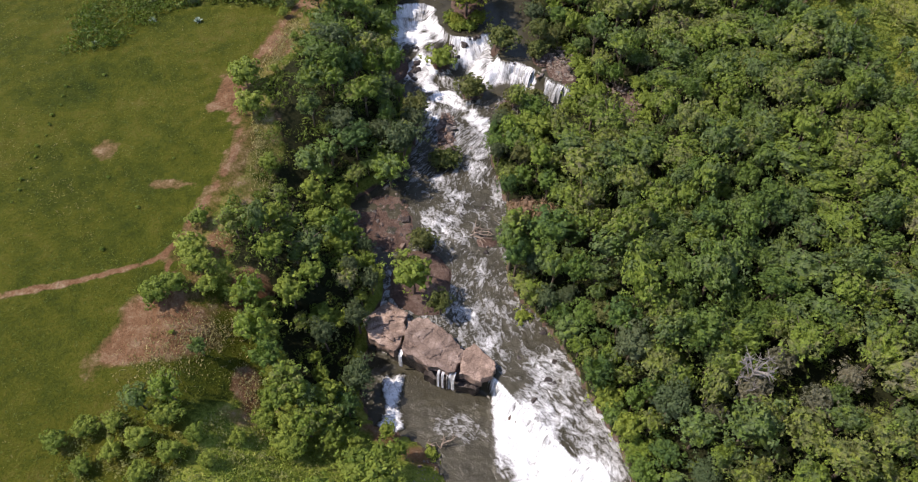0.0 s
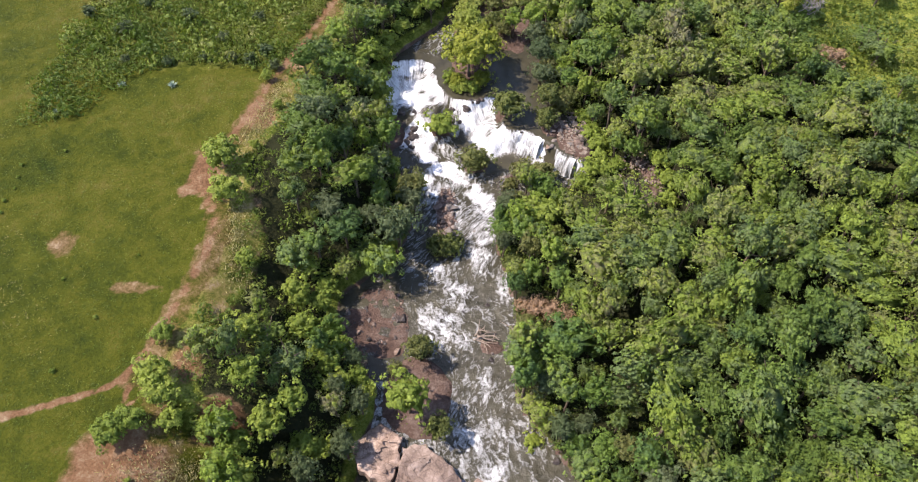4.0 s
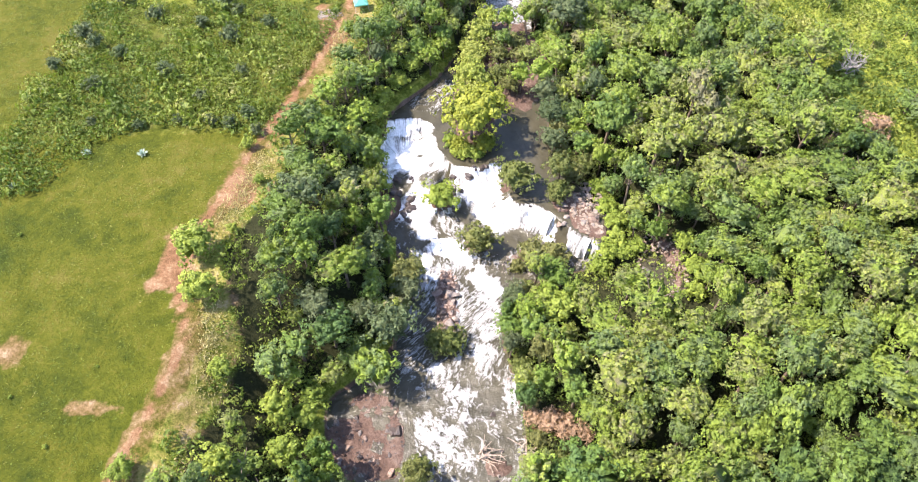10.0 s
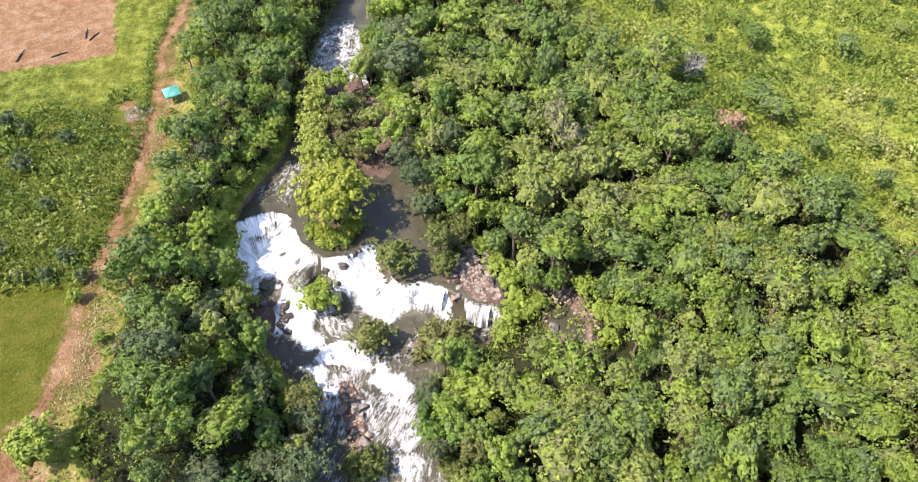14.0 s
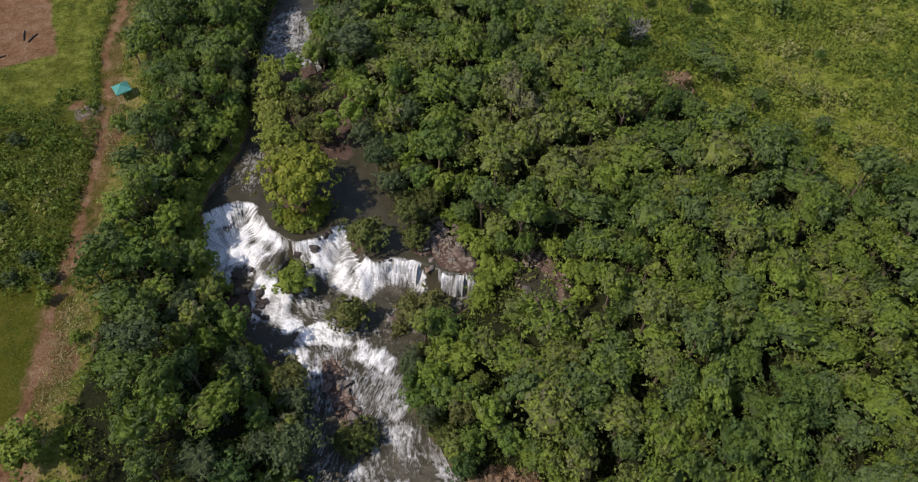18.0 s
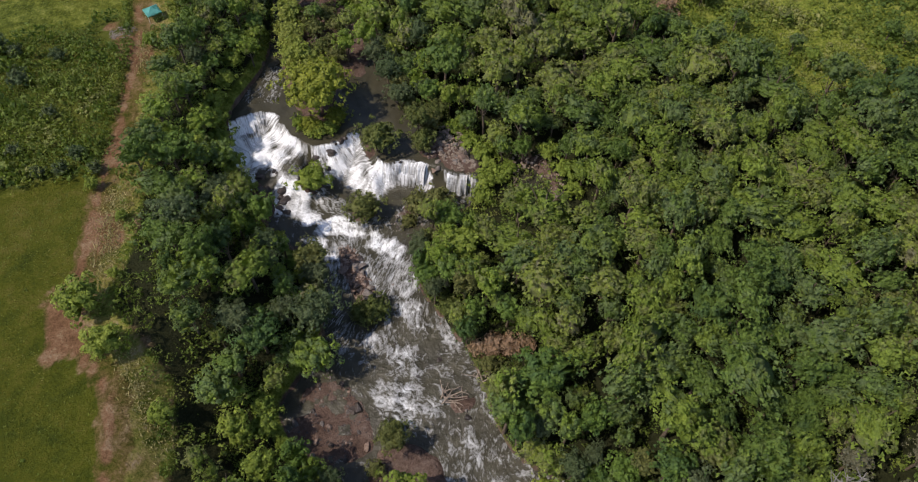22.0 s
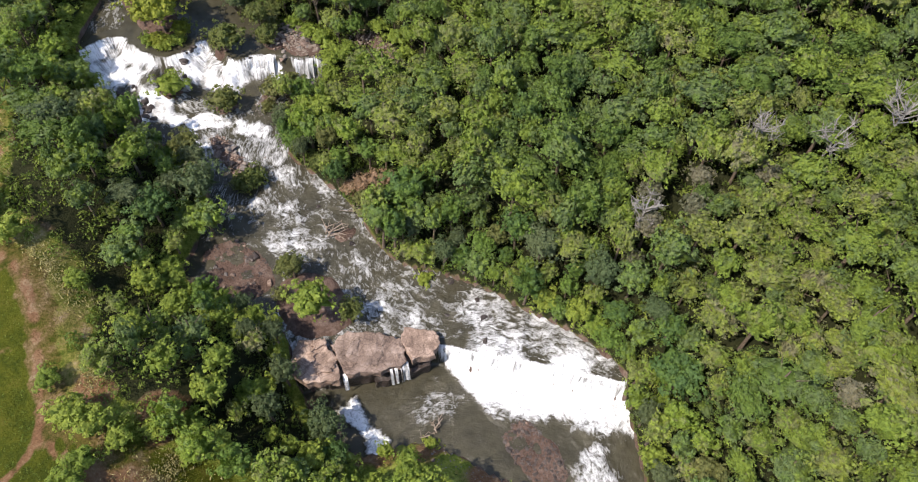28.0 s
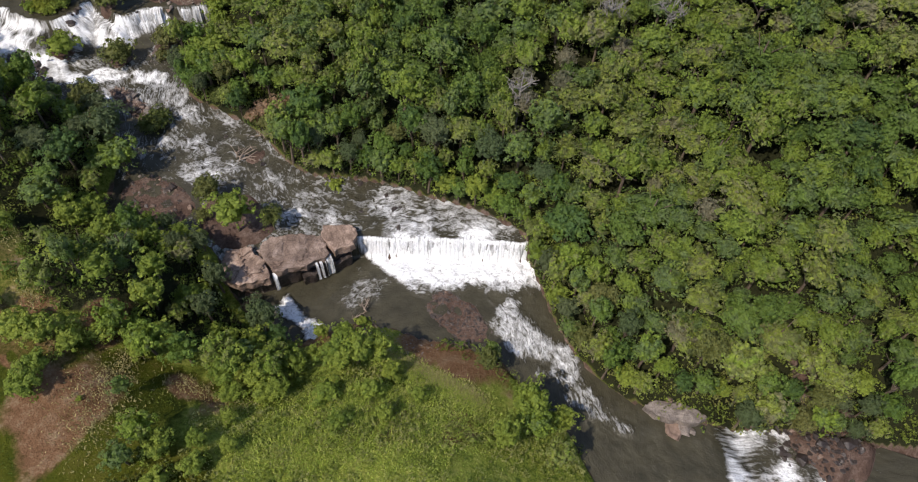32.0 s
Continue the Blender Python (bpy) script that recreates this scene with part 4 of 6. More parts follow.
for ob, spots in (
    (YELLOW, [(3.4, 157.8, 1.85), (6.6, 162.5, 1.25), (0.8, 155.2, 0.6), (6.6, 155, 0.7)]),
    (BAMBOO, [(3.0, 168, 1.3), (6.4, 168.5, 1.0), (3.6, 173.5, 1.5), (4.3, 179.5, 1.2), (4.6, 184.5, 1.4), (6.6, 190, 1.5), (7.4, 174, 0.9), (8.5, 196, 1.2), (1.0, 164, 0.8)]),
    (KINDS[4], [(-25, 48, 1.0), (-22, 44.5, 0.85), (-28.5, 46.5, 0.9), (-24, 53, 1.1), (-31.5, 50, 1.0), (-18.5, 44, 0.7), (-27, 42, 0.7), (-9.2, 75.5, 1.5), (-14.2, 37, 1.25), (-11.4, 35.4, 1.1), (-16.8, 39, 1.15), (-13.4, 41, 1.0), (-11, 44, 0.6), (-0.7, 9.5, 1.35), (2, 4, 0.9), (-9, 9, 1.0), (-13.5, 48, 0.6), (-17, 38, 1.0), (-34, 62, 1.1), (-29, 52, 1.2), (-34, 76, 1.1), (-31, 70, 1.2), (-36, 85, 1.0)]),
    (BUSH, [(-17.8, 163.5, 1.5), (-18, 158.5, 1.6), (-17.6, 153.5, 1.5), (-16.4, 148.5, 1.3), (-16, 168.5, 1.4), (-12.6, 173.5, 1.3), (-9.4, 178.5, 1.3), (-5.6, 184, 1.3), (29, 127.8, 1.3), (27.4, 125.4, 1.2), (-18, 30, 1.1), (-23, 35, 1.2), (-12.5, 31, 1.0), (-26, 29, 1.0), (-20, 25, 0.9), (-13, 24, 0.8), (31, 130.5, 1.2), (31.4, 134.5, 1.4), (30.4, 139, 1.3), (29.6, 144, 1.2), (32, 127.5, 1.0), (43, 117, 1.1), (44, 122, 1.3), (34.6, 128.5, 1.0), (43.4, 128, 1.2), (38, 112.5, 1.0)]),
    (KINDS[5], [(-4, 71, 1.0), (1.2, 20, 0.9), (-7.5, 85.5, 1.0), (-9.2, 123.5, 1.35), (26.5, 148, 1.0), (22, 158, 1.0), (22.5, 152, 1.0), (20.8, 144, 1.1), (24, 146, 1.1), (27, 150, 1.0)]),
    (KINDS[3], [(20.6, 161, 1.05), (20.4, 153.5, 0.9), (20, 168, 0.95), (-9.6, 119.6, 1.0), (-12.2, 110.5, 1.4), (-18.9, 57.5, 1.15), (-28.6, 131.7, 1.35), (-22, 140, 1.0), (-16, 128, 0.9), (-17, 113, 0.85)]),
    (KINDS[1], [(-33.5, 57.5, 1.0), (-30, 53.5, 1.05), (-36.5, 62, 0.95), (-26, 46, 0.9), (-37.5, 69, 0.95), (-43.8, 57, 0.55), (-41, 80, 0.9), (-3.5, 6, 0.85), (-4.5, 0.5, 0.9), (-20.5, 51.5, 0.85), (-27.5, 51.5, 0.9), (-23, 48.5, 0.75), (-46, 48, 0.8), (-50, 46.5, 0.75), (4, 21.5, 0.6), (15, 172, 0.9), (20, 173, 1.0), (24, 177, 1.1), (18, 179, 0.8), (23, 185, 1.0), (13, 192, 0.9), (18, 194, 0.9), (25, 170, 1.0), (12, 186, 0.7), (26, 164, 0.9), (26, 158, 0.9)]),
    (KINDS[4], [(-57.3, 199.3, 0.5), (-49.6, 197.4, 0.42), (-66, 206, 0.6)]),
    (KINDS[0], [(-20.5, 160, 0.95), (-18.6, 152.5, 0.9), (-21, 167, 0.95), (-17.5, 145, 0.85), (-14.8, 104, 1.15), (-22, 109, 1.1), (-27, 121, 1.0), (-27, 151, 1.1)]),
    (BUSH, [(1.5, 154.2, 1.3), (4.5, 153.6, 1.0), (-1, 158, 1.0), (-3.2, 143.4, 1.9), (-9.5, 126.5, 1.0), (-6, 45, 0.8), (-20.5, 48, 1.2), (12, 70, 0.9)]),
    (BUSH_OLIVE, [(12.2, 144.6, 2.1), (10.6, 146.5, 0.9), (19.8, 139.6, 1.0), (4.2, 132, 1.9), (14.8, 129.2, 1.5), (18.6, 129, 1.6), (11.5, 127.5, 0.9), (10, 176, 1.2), (13, 177.5, 1.0), (11, 183, 1.3), (9.5, 187, 1.1), (14.5, 187, 1.3), (12.5, 172.5, 1.2), (16, 182, 1.2), (-4, 111.5, 1.2), (20.5, 141, 1.3), (-2, 110.5, 1.5), (-11.8, 83, 0.8), (-7, 88, 1.2), (11, 105, 1.2), (12.5, 92, 1.0), (-11.5, 118, 1.2)]),
    (BUSH_TRACK, [(-46.4, 123, 1.65), (-43.8, 114, 1.35), (-48.8, 83.8, 0.85), (-48.4, 76, 1.3), (-46.5, 73, 1.1), (-52.7, 66.5, 1.15), (-50, 68.5, 1.0), (-44.6, 69.5, 0.9), (-40.5, 69, 0.9),
                  (-46, 45, 1.0), (-41.5, 42, 0.7), (-44, 39, 0.8), (-36, 43, 0.6), (-54, 44, 0.7), (-58, 43, 0.8), (-39, 38, 0.6), (-49, 41, 0.9), (-53, 39.5, 0.7), (-62, 41, 0.8), (-48, 36, 0.8), (-57, 37, 0.7), (-36, 67, 1.2), (-38, 63.5, 0.8), (-29, 43, 1.1), (-42, 150, 0.6), (-39, 101, 0.9), (-41, 128, 0.5), (-38, 140, 0.5), (-33, 47, 0.9), (-25, 190, 0.8)]),
    (ASH, [(46, 47, 1.1), (55, 44, 1.0), (52, 52, 0.9), (61, 48, 0.9), (70, 40, 0.9), (40, 44, 0.8), (47, 5, 1.0), (38, 158, 0.9), (52, 140, 0.9)]),
    (BUSH_WEED, [(-87.1 + 0.5 * math.sin(k * 2.2), 90 + 3.1 * k, 0.2 + 0.06 * (k % 3)) for k in range(12)] + [(-86, 138.5, 0.6), (-80, 128, 0.3), (-70, 96, 0.25), (-62, 88, 0.3), (-66, 78, 0.35), (-58, 101, 0.2), (-49, 60, 0.35)]),
    (BUSH_NW, [(-70.8, 213, 1.3), (-68, 209, 1.1), (-56.5, 202, 1.4), (-53, 199, 1.0), (-44.5, 194, 1.0), (-52.6, 188, 1.3), (-65, 175, 1.2), (-88, 190, 1.3), (-84, 186, 1.1), (-53, 191, 1.0), (-55, 166, 0.9), (-44, 160, 1.0), (-79.5, 170, 1.1), (-47, 157, 0.9),
               (-51, 158, 0.8), (-73, 198, 1.2), (-61, 194, 1.0), (-77, 182, 1.0), (-41, 154.5, 0.8), (-58, 158.5, 0.7), (-48, 175, 0.9), (-91, 178, 1.0), (-83, 205, 1.2), (-76, 158, 0.7), (-66, 157, 0.7)]),
    (BUSH_RED, [(83.5, 149.5, 1.9), (12, 95.4, 0.9), (14.6, 94.4, 1.1), (17.4, 93.2, 1.2), (20, 92.2, 0.9)]),
):
    for n, (x, y, s) in enumerate(spots):
        plant(ob, x, y, s * (0.97 + 0.06 * ((n * 7) % 5) / 4), n * 73)


# ---------------------------------------------------------------- woods
def spread_points(x0, x1, y0, y1, gap, seed):
    r = np.random.default_rng(seed)
    xs, ys = np.meshgrid(np.arange(x0, x1, gap), np.arange(y0, y1, gap * 0.87))
    xs = xs + (np.arange(len(ys)) % 2)[:, None] * gap / 2
    xs = xs + r.uniform(-0.33, 0.33, xs.shape) * gap
    ys = ys + r.uniform(-0.33, 0.33, ys.shape) * gap
    return xs.ravel(), ys.ravel()


def wooded(x, y, d):
    """Where full trees stand."""
    west = x < np.interp(y, W_LINE[::-1, 1], W_LINE[::-1, 0]) + 3
    left = west & (x > trail_x(y) + np.interp(y, [67, 75, 92, 100, 110, 125, 135, 144, 150, 166, 174, 186, 195], [13, 15, 12.5, 13, 16, 18, 14.5, 11, 7, 7, 10, 11, 7])) & (y > 50) & (d > 2.0)
    left &= ~((y < 66) & (x < -36)) & (np.hypot((x + 41) / 5, (y - 77) / 7) > 1) & ~((y > 187) & (y < 207) & (x < -15.5))
    right = ~west & (d > 1.8) & (y > -60)
    view = (y < 266 - 0.42 * (x + 46)) & (y > -56 + 0.35 * (x - 21)) & (x < 150)
    left &= view
    right &= view
    right &= ~((np.hypot((x - 36) / 4, (y - 122) / 6) < 1))
    for cx, cy, rx, ry in ((25.5, 125, 6, 10), (27.5, 136, 4.5, 6), (38.8, 119.5, 5.2, 10), (16.5, 92, 6.5, 5)):
        right &= np.hypot((x - cx) / rx, (y - cy) / ry) > 1
    return left, right


def packed(seed):
    """Crowns of all sizes set close to one another, the largest first."""
    r = np.random.default_rng(seed)
    held = np.zeros((0, 3))
    for size, darts in ((5.2, 220), (4.6, 500), (4.0, 1200), (3.4, 3000), (2.8, 6000), (2.3, 9000), (1.9, 5000)):
        x, y = r.uniform(-60, 175, darts), r.uniform(-60, 285, darts)
        d = river_distance(x, y)
        a, e = wooded(x, y, d)
        fit = (a | e) & (d > 6.2)
        for px, py in zip(x[fit], y[fit]):
            rad = size * r.uniform(0.9, 1.1)
            if len(held) == 0 or np.all(np.hypot(held[:, 0] - px, held[:, 1] - py) > 0.55 * (held[:, 2] + rad)):
                held = np.vstack([held, (px, py, rad)])
    return held[:, 0], held[:, 1], held[:, 2]


tx, ty, wide_at = packed(3)
td = river_distance(tx, ty)
on_left, on_right = wooded(tx, ty, td)
pick = np.random.default_rng(5).uniform(0, 1, len(tx))
patch = fractal(tx, ty, 30.0, 3, 41)
scrubby = on_right & (tx > field_edge(ty) + 22 * patch) & (ty > 100 + 20 * patch)
keep = (on_left | on_right) & ~(scrubby & (pick > 0.16))
row_x, row_y = [], []
for line, side in ((E_LINE, 1), (W_LINE, -1)):
    run = np.concatenate([[0], np.cumsum(np.linalg.norm(np.diff(line, axis=0), axis=1))])
    for k, at in enumerate(np.concatenate([np.arange(20, run[-1] - 20, 3.4), np.arange(22, run[-1] - 20, 4.4)])):
        back = 3.6 if k >= len(np.arange(20, run[-1] - 20, 3.4)) else 0.0
        p = np.array([np.interp(at, run, line[:, c]) for c in (0, 1)])
        q = np.array([np.interp(at + 1, run, line[:, c]) for c in (0, 1)])
        out = np.array([-(q - p)[1], (q - p)[0]]) * side
        p = p + out / np.linalg.norm(out) * (back + (0.6 if side == 1 else 1.6) + 1.2 * ((k * 37) % 11) / 11)
        bare = (side == 1 and back == 0 and (-19 < p[1] < -3 or 93 < p[1] < 97.5)) or (side == -1 and p[1] < 66) or p[1] > 245 or p[1] < -40
        bare = bare or any(math.hypot((p[0] - cx) / rx, (p[1] - cy) / ry) < 1 for cx, cy, rx, ry in ((25.5, 125, 6, 9), (27.5, 136, 4.5, 6), (38.8, 119.5, 5.2, 10), (16.5, 92, 6.5, 5)))
        if not bare:
            row_x.append(p[0])
            row_y.append(p[1])
n_rows = len(row_x)
wide_at = np.concatenate([wide_at, np.random.default_rng(12).uniform(2.5, 3.9, n_rows)])
tx, ty = np.concatenate([tx, row_x]), np.concatenate([ty, row_y])
td = np.concatenate([td, np.full(n_rows, 1.5)])
keep = np.concatenate([keep, np.full(n_rows, True)])
pick = np.concatenate([pick, np.random.default_rng(6).uniform(0, 1, n_rows)])
on_left = np.concatenate([on_left, np.array(row_x) < -3])
scrubby = np.concatenate([scrubby, np.full(n_rows, False)])
taken = np.array([(o.location.x, o.location.y, o.scale.x * 2.2) for o in scene.objects if o.type == "EMPTY" and o.location.length > 1])
for ox, oy, orad in taken:
    keep &= np.hypot(tx - ox, ty - oy) > orad
kind_at = np.random.default_rng(9).choice(6, len(tx), p=[0.28, 0.26, 0.18, 0.12, 0.1, 0.06])
kind_at = np.where(wide_at > 4.3, np.where(kind_at % 2 == 0, 0, 3), kind_at)
size_at = wide_at / np.array([4.2, 3.5, 3.0, 3.6, 3.1, 3.0])[kind_at]
size_at = np.where(scrubby, size_at * 0.75, size_at)
size_at = np.where(on_left, size_at * 0.9, size_at)
tall_at = (0.74 + 0.62 * pick) * (wide_at / 3.4) ** -0.4
kind_at = np.where(on_left & (ty < 98) & (pick < 0.65), 4, kind_at)
size_at = np.where(td < 5, size_at * 0.88, np.where(on_left, size_at, size_at * 1.1))
single = keep & (td < np.where(on_left, 30, 9)) & (ty > -45) & (ty < 216)
order = np.nonzero(single)[0]
order = order[np.argsort(td[order])][:270]
single[:] = False
single[order] = True
for i in order:
    plant(KINDS[kind_at[i]], tx[i], ty[i], size_at[i], (i * 97) % 360, tall_at[i])

FOREST = [crown(RNG, 4.4, 2.9, 50, 1300, 0.3, 6.4, 0.5, 7), crown(RNG, 3.7, 2.7, 42, 1050, 0.28, 6.0, 0.5, 7), crown(RNG, 3.2, 3.0, 34, 850, 0.28, 6.6, 0.5, 6),
          crown(RNG, 3.8, 2.4, 54, 1200, 0.26, 6.4, 0.7, 6), crown(RNG, 3.3, 2.3, 34, 900, 0.28, 5.6, 0.5, 6), crown(RNG, 3.2, 2.1, 42, 950, 0.26, 5.6, 0.8, 6)]
TRUNKS = [tubes([tube([(0, 0, -0.6), (0.1 * k, 0.1, 3.2), (0.2, 0.1 * k, 6.6)], [0.3, 0.22, 0.08], 5), *[tube([(0.1, 0.1, 3.2 + 0.4 * j), (math.cos(2.1 * j + k) * 2.2, math.sin(2.1 * j + k) * 2.2, 6.4)], [0.12, 0.04], 4) for j in range(3)]]) for k in range(3)]


def joined(name, places, shapes, mat, label, category):
    verts, faces, tints, total = [], [], [], 0
    for x, y, z, k, s, turn, tall, tint in places:
        c, n = math.cos(turn), math.sin(turn)
        slim = 1 + 0.2 * math.sin(turn * 7.3)
        v = shapes[k][0] * np.array([s * slim, s / slim, s * tall])
        verts.append(np.stack([v[:, 0] * c - v[:, 1] * n + x, v[:, 0] * n + v[:, 1] * c + y, v[:, 2] + z], -1).astype(np.float32))
        faces.append(shapes[k][1] + total)
        tints.append(np.full(len(v), tint, np.float32))
        total += len(v)
    ob = build(name, np.concatenate(verts), np.concatenate(faces), mat, True, {"tint": np.concatenate(tints)})
    return tagged(ob, label, category, kind="stuff")


rest = np.nonzero(keep & ~single)[0]
rest_z = height(tx[rest], ty[rest])
dist_tint = np.clip(0.62 * np.random.default_rng(13).uniform(0, 1, len(tx)) + 0.17 + 0.9 * fractal(tx, ty, 26.0, 2, 47), 0, 1)
joined("forest", [(tx[i], ty[i], z, kind_at[i], size_at[i], i * 1.7, tall_at[i], dist_tint[i]) for i, z in zip(rest, rest_z)],
       FOREST, LEAF_FOREST, "dense mixed green forest covering the hillside", "forest")
tv, tq = [], []
count = 0
for i, z in zip(rest, rest_z):
    v, q = TRUNKS[i % 3]
    tv.append(v * size_at[i] + np.array([tx[i], ty[i], z]))
    tq.append(q + count)
    count += len(v)
tagged(build("forest_trunks", np.vstack(tv), np.vstack(tq), BARK, True), "grey-brown trunks and limbs under the forest canopy", "tree trunks", kind="stuff")

# ---------------------------------------------------------------- scrub and undergrowth
SCRUB = [crown(RNG, 1.6, 0.9, 9, 70, 0.28, 0.6, 0.6, 0), crown(RNG, 2.1, 1.0, 11, 90, 0.29, 0.7, 0.6, 0), crown(RNG, 1.3, 1.0, 8, 60, 0.26, 0.7, 0.7, 0), crown(RNG, 1.8, 0.6, 9, 70, 0.27, 0.3, 0.5, 0)]
SCRUB += [crown(RNG, 2.3, 1.1, 20, 125, 0.25, 0.6, 0.6, 0), crown(RNG, 1.9, 1.0, 16, 105, 0.24, 0.6, 0.6, 0), crown(RNG, 2.8, 0.9, 22, 135, 0.26, 0.4, 0.6, 0)]
sx, sy = spread_points(-118, 165, -60, 270, 2.5, 21)
hedge_y = np.arange(153, 250, 1.3)
sx, sy = np.concatenate([sx, trail_x(hedge_y) - 2.5]), np.concatenate([sy, hedge_y])
sd = river_distance(sx, sy)
sr = np.random.default_rng(23).uniform(0, 1, len(sx))
sp = fractal(sx, sy, 14.0, 3, 51)
track = sx - trail_x(sy)
edge_y = 150.5 + 6 * np.exp(-((sx + 58) / 14) ** 2) + 4 * sp - 14 * step(-72, -84, sx)
area_nw = (track < -2.2) & (sy > edge_y) & (sy < 206 + 6 * sp) & (sx > -93 + 10 * sp) & (np.hypot(sx + 32, sy - 200) > 5)
area_ne = (sx > field_edge(sy) - 4 + 20 * sp) & (sy > 98 + 20 * sp) & (sr < 0.8 + 2.2 * fractal(sx, sy, 7.0, 2, 59))
area_bank = (sx > trail_x(sy) + 5.5) & (sx < 0) & (sd > 0.8) & (sy > 52) & (sr < 0.35)
area_east = (sx > 0) & (np.hypot((sx - 38.5) / 4.5, (sy - 123) / 8.5) > 1) & (sd > 0.2) & (sd < 8) & (sr < np.where(sd < 3.5, 1.0, 0.4))
area_s = (sy < 46) & (sx > -60) & (sx < 2) & (sd > np.where(sy > 12, 12.5 - 4 * step(30, 44, sy), 2.0)) & (sr < np.where((sx > -38) & (sy > 12), 0.8, 0.9) + 1.6 * sp) & (sy < 46 - 0.25 * (sx + 40))
area_in = ((sx > 4) | ((sy > 50) & (sx > trail_x(sy) + 7))) & (sd > 3) & (sr > 0.5)
area_n = (track > 3.5) & (sx < 20) & (sy > 150) & (sd > 1) & (sr < 0.6)
area_hedge = np.arange(len(sx)) >= len(sx) - len(hedge_y)
ok = area_hedge | area_nw | area_ne | area_bank | area_east | area_s | area_n | area_in
ok &= (sd > 0.2) & (sy < 266 - 0.42 * (sx + 46)) & (sy > -56 + 0.35 * (sx - 21))
si = np.nonzero(ok)[0]
sz = height(sx[si], sy[si])
tall_nw = np.where(area_nw, 0.85 + 0.5 * np.clip(sp * 3 + 0.4, 0, 1), 0.85)
tint_patch = fractal(sx, sy, 18.0, 3, 57)
tall_nw = np.where(area_hedge, 0.75, tall_nw)
tall_nw = np.where(area_ne, 1.1, np.where(area_s, 0.68, tall_nw))
joined("scrub", [(sx[i], sy[i], z, int(sr[i] * 97) % 4 if not (area_ne[i] or area_s[i] or area_nw[i]) else int(sr[i] * 97) % 7, tall_nw[i] * (0.6 + 0.9 * ((i * 31) % 17) / 17), i * 2.1, 0.8 + 0.7 * ((i * 13) % 11) / 11, float(np.clip(((sr[i] * 7.3) % 1) * 0.45 + (0.86 if area_s[i] else 0.3) + (2.2 if area_ne[i] else 1.3) * tint_patch[i], 0, 1))) for i, z in zip(si, sz)],
       SCRUB, LEAF_SCRUB, "tangled light green scrub and undergrowth", "scrub")


# ---------------------------------------------------------------- grass
def grass():
    r = np.random.default_rng(31)
    n = 60000
    x, y = r.uniform(-118, 4, n), r.uniform(20, 262, n)
    d = river_distance(x, y)
    dirt, rock, wood, lush = cover(x, y, d)
    open_land = (x < trail_x(y) + 3) | (y < 50)
    keep = (dirt < 0.45) & (d > 1.5) & open_land & ((y < 152) | (y > 200) | (x < -88))
    keep &= r.uniform(0, 1, n) < 0.35 + 0.65 * (fractal(x, y, 9.0, 3, 61) > -0.05)
    x, y = x[keep], y[keep]
    z = height(x, y)
    m = len(x)
    tri = []
    for k in range(3):
        t = r.uniform(0, 6.28, m)
        w, h = r.uniform(0.06, 0.17, m), r.uniform(0.06, 0.2, m)
        lean = r.normal(0, 0.2, (m, 2))
        p = np.stack([x, y, z], -1) + np.concatenate([r.normal(0, 0.12, (m, 2)), np.full((m, 1), -0.03)], 1)
        a = np.stack([np.cos(t) * w, np.sin(t) * w, np.zeros(m)], -1)
        top = p + np.concatenate([lean, h[:, None]], 1)
        tri.append(np.stack([p - a, p + a, top], 1))
    tri = np.concatenate(tri)
    tint = np.repeat(np.tile(np.clip(0.45 + 1.2 * fractal(x, y, 12.0, 3, 71) + r.normal(0, 0.12, m), 0, 1), 3), 3)
    tagged(tri_mesh("grass", tri, BLADES, {"tint": tint}), "short yellow-green pasture grass in tufts", "grass", kind="stuff")


grass()


def tufts(name, strips, mat, label):
    """Tall grass in strips: two ends, width and count."""
    r = np.random.default_rng(37)
    tri, tints = [], []
    for (ax, ay), (bx, by), wide, count in strips:
        t = r.uniform(0, 1, count)
        x = ax + (bx - ax) * t + r.normal(0, wide * 0.6, count)
        y = ay + (by - ay) * t + r.normal(0, wide * 0.6, count)
        p = np.stack([x, y, height(x, y) - 0.04], -1)
        turn, w, h = r.uniform(0, 6.28, count), r.uniform(0.05, 0.13, count), r.uniform(0.2, 0.6, count)
        a = np.stack([np.cos(turn) * w, np.sin(turn) * w, np.zeros(count)], -1)
        tri.append(np.stack([p - a, p + a, p + np.concatenate([r.normal(0, 0.3, (count, 2)), h[:, None]], 1)], 1))
        tints.append(np.repeat(r.uniform(0.0, 1.0, count), 3))
    tagged(tri_mesh(name, np.concatenate(tri), mat, {"tint": np.concatenate(tints)}), label, "grass", kind="stuff")


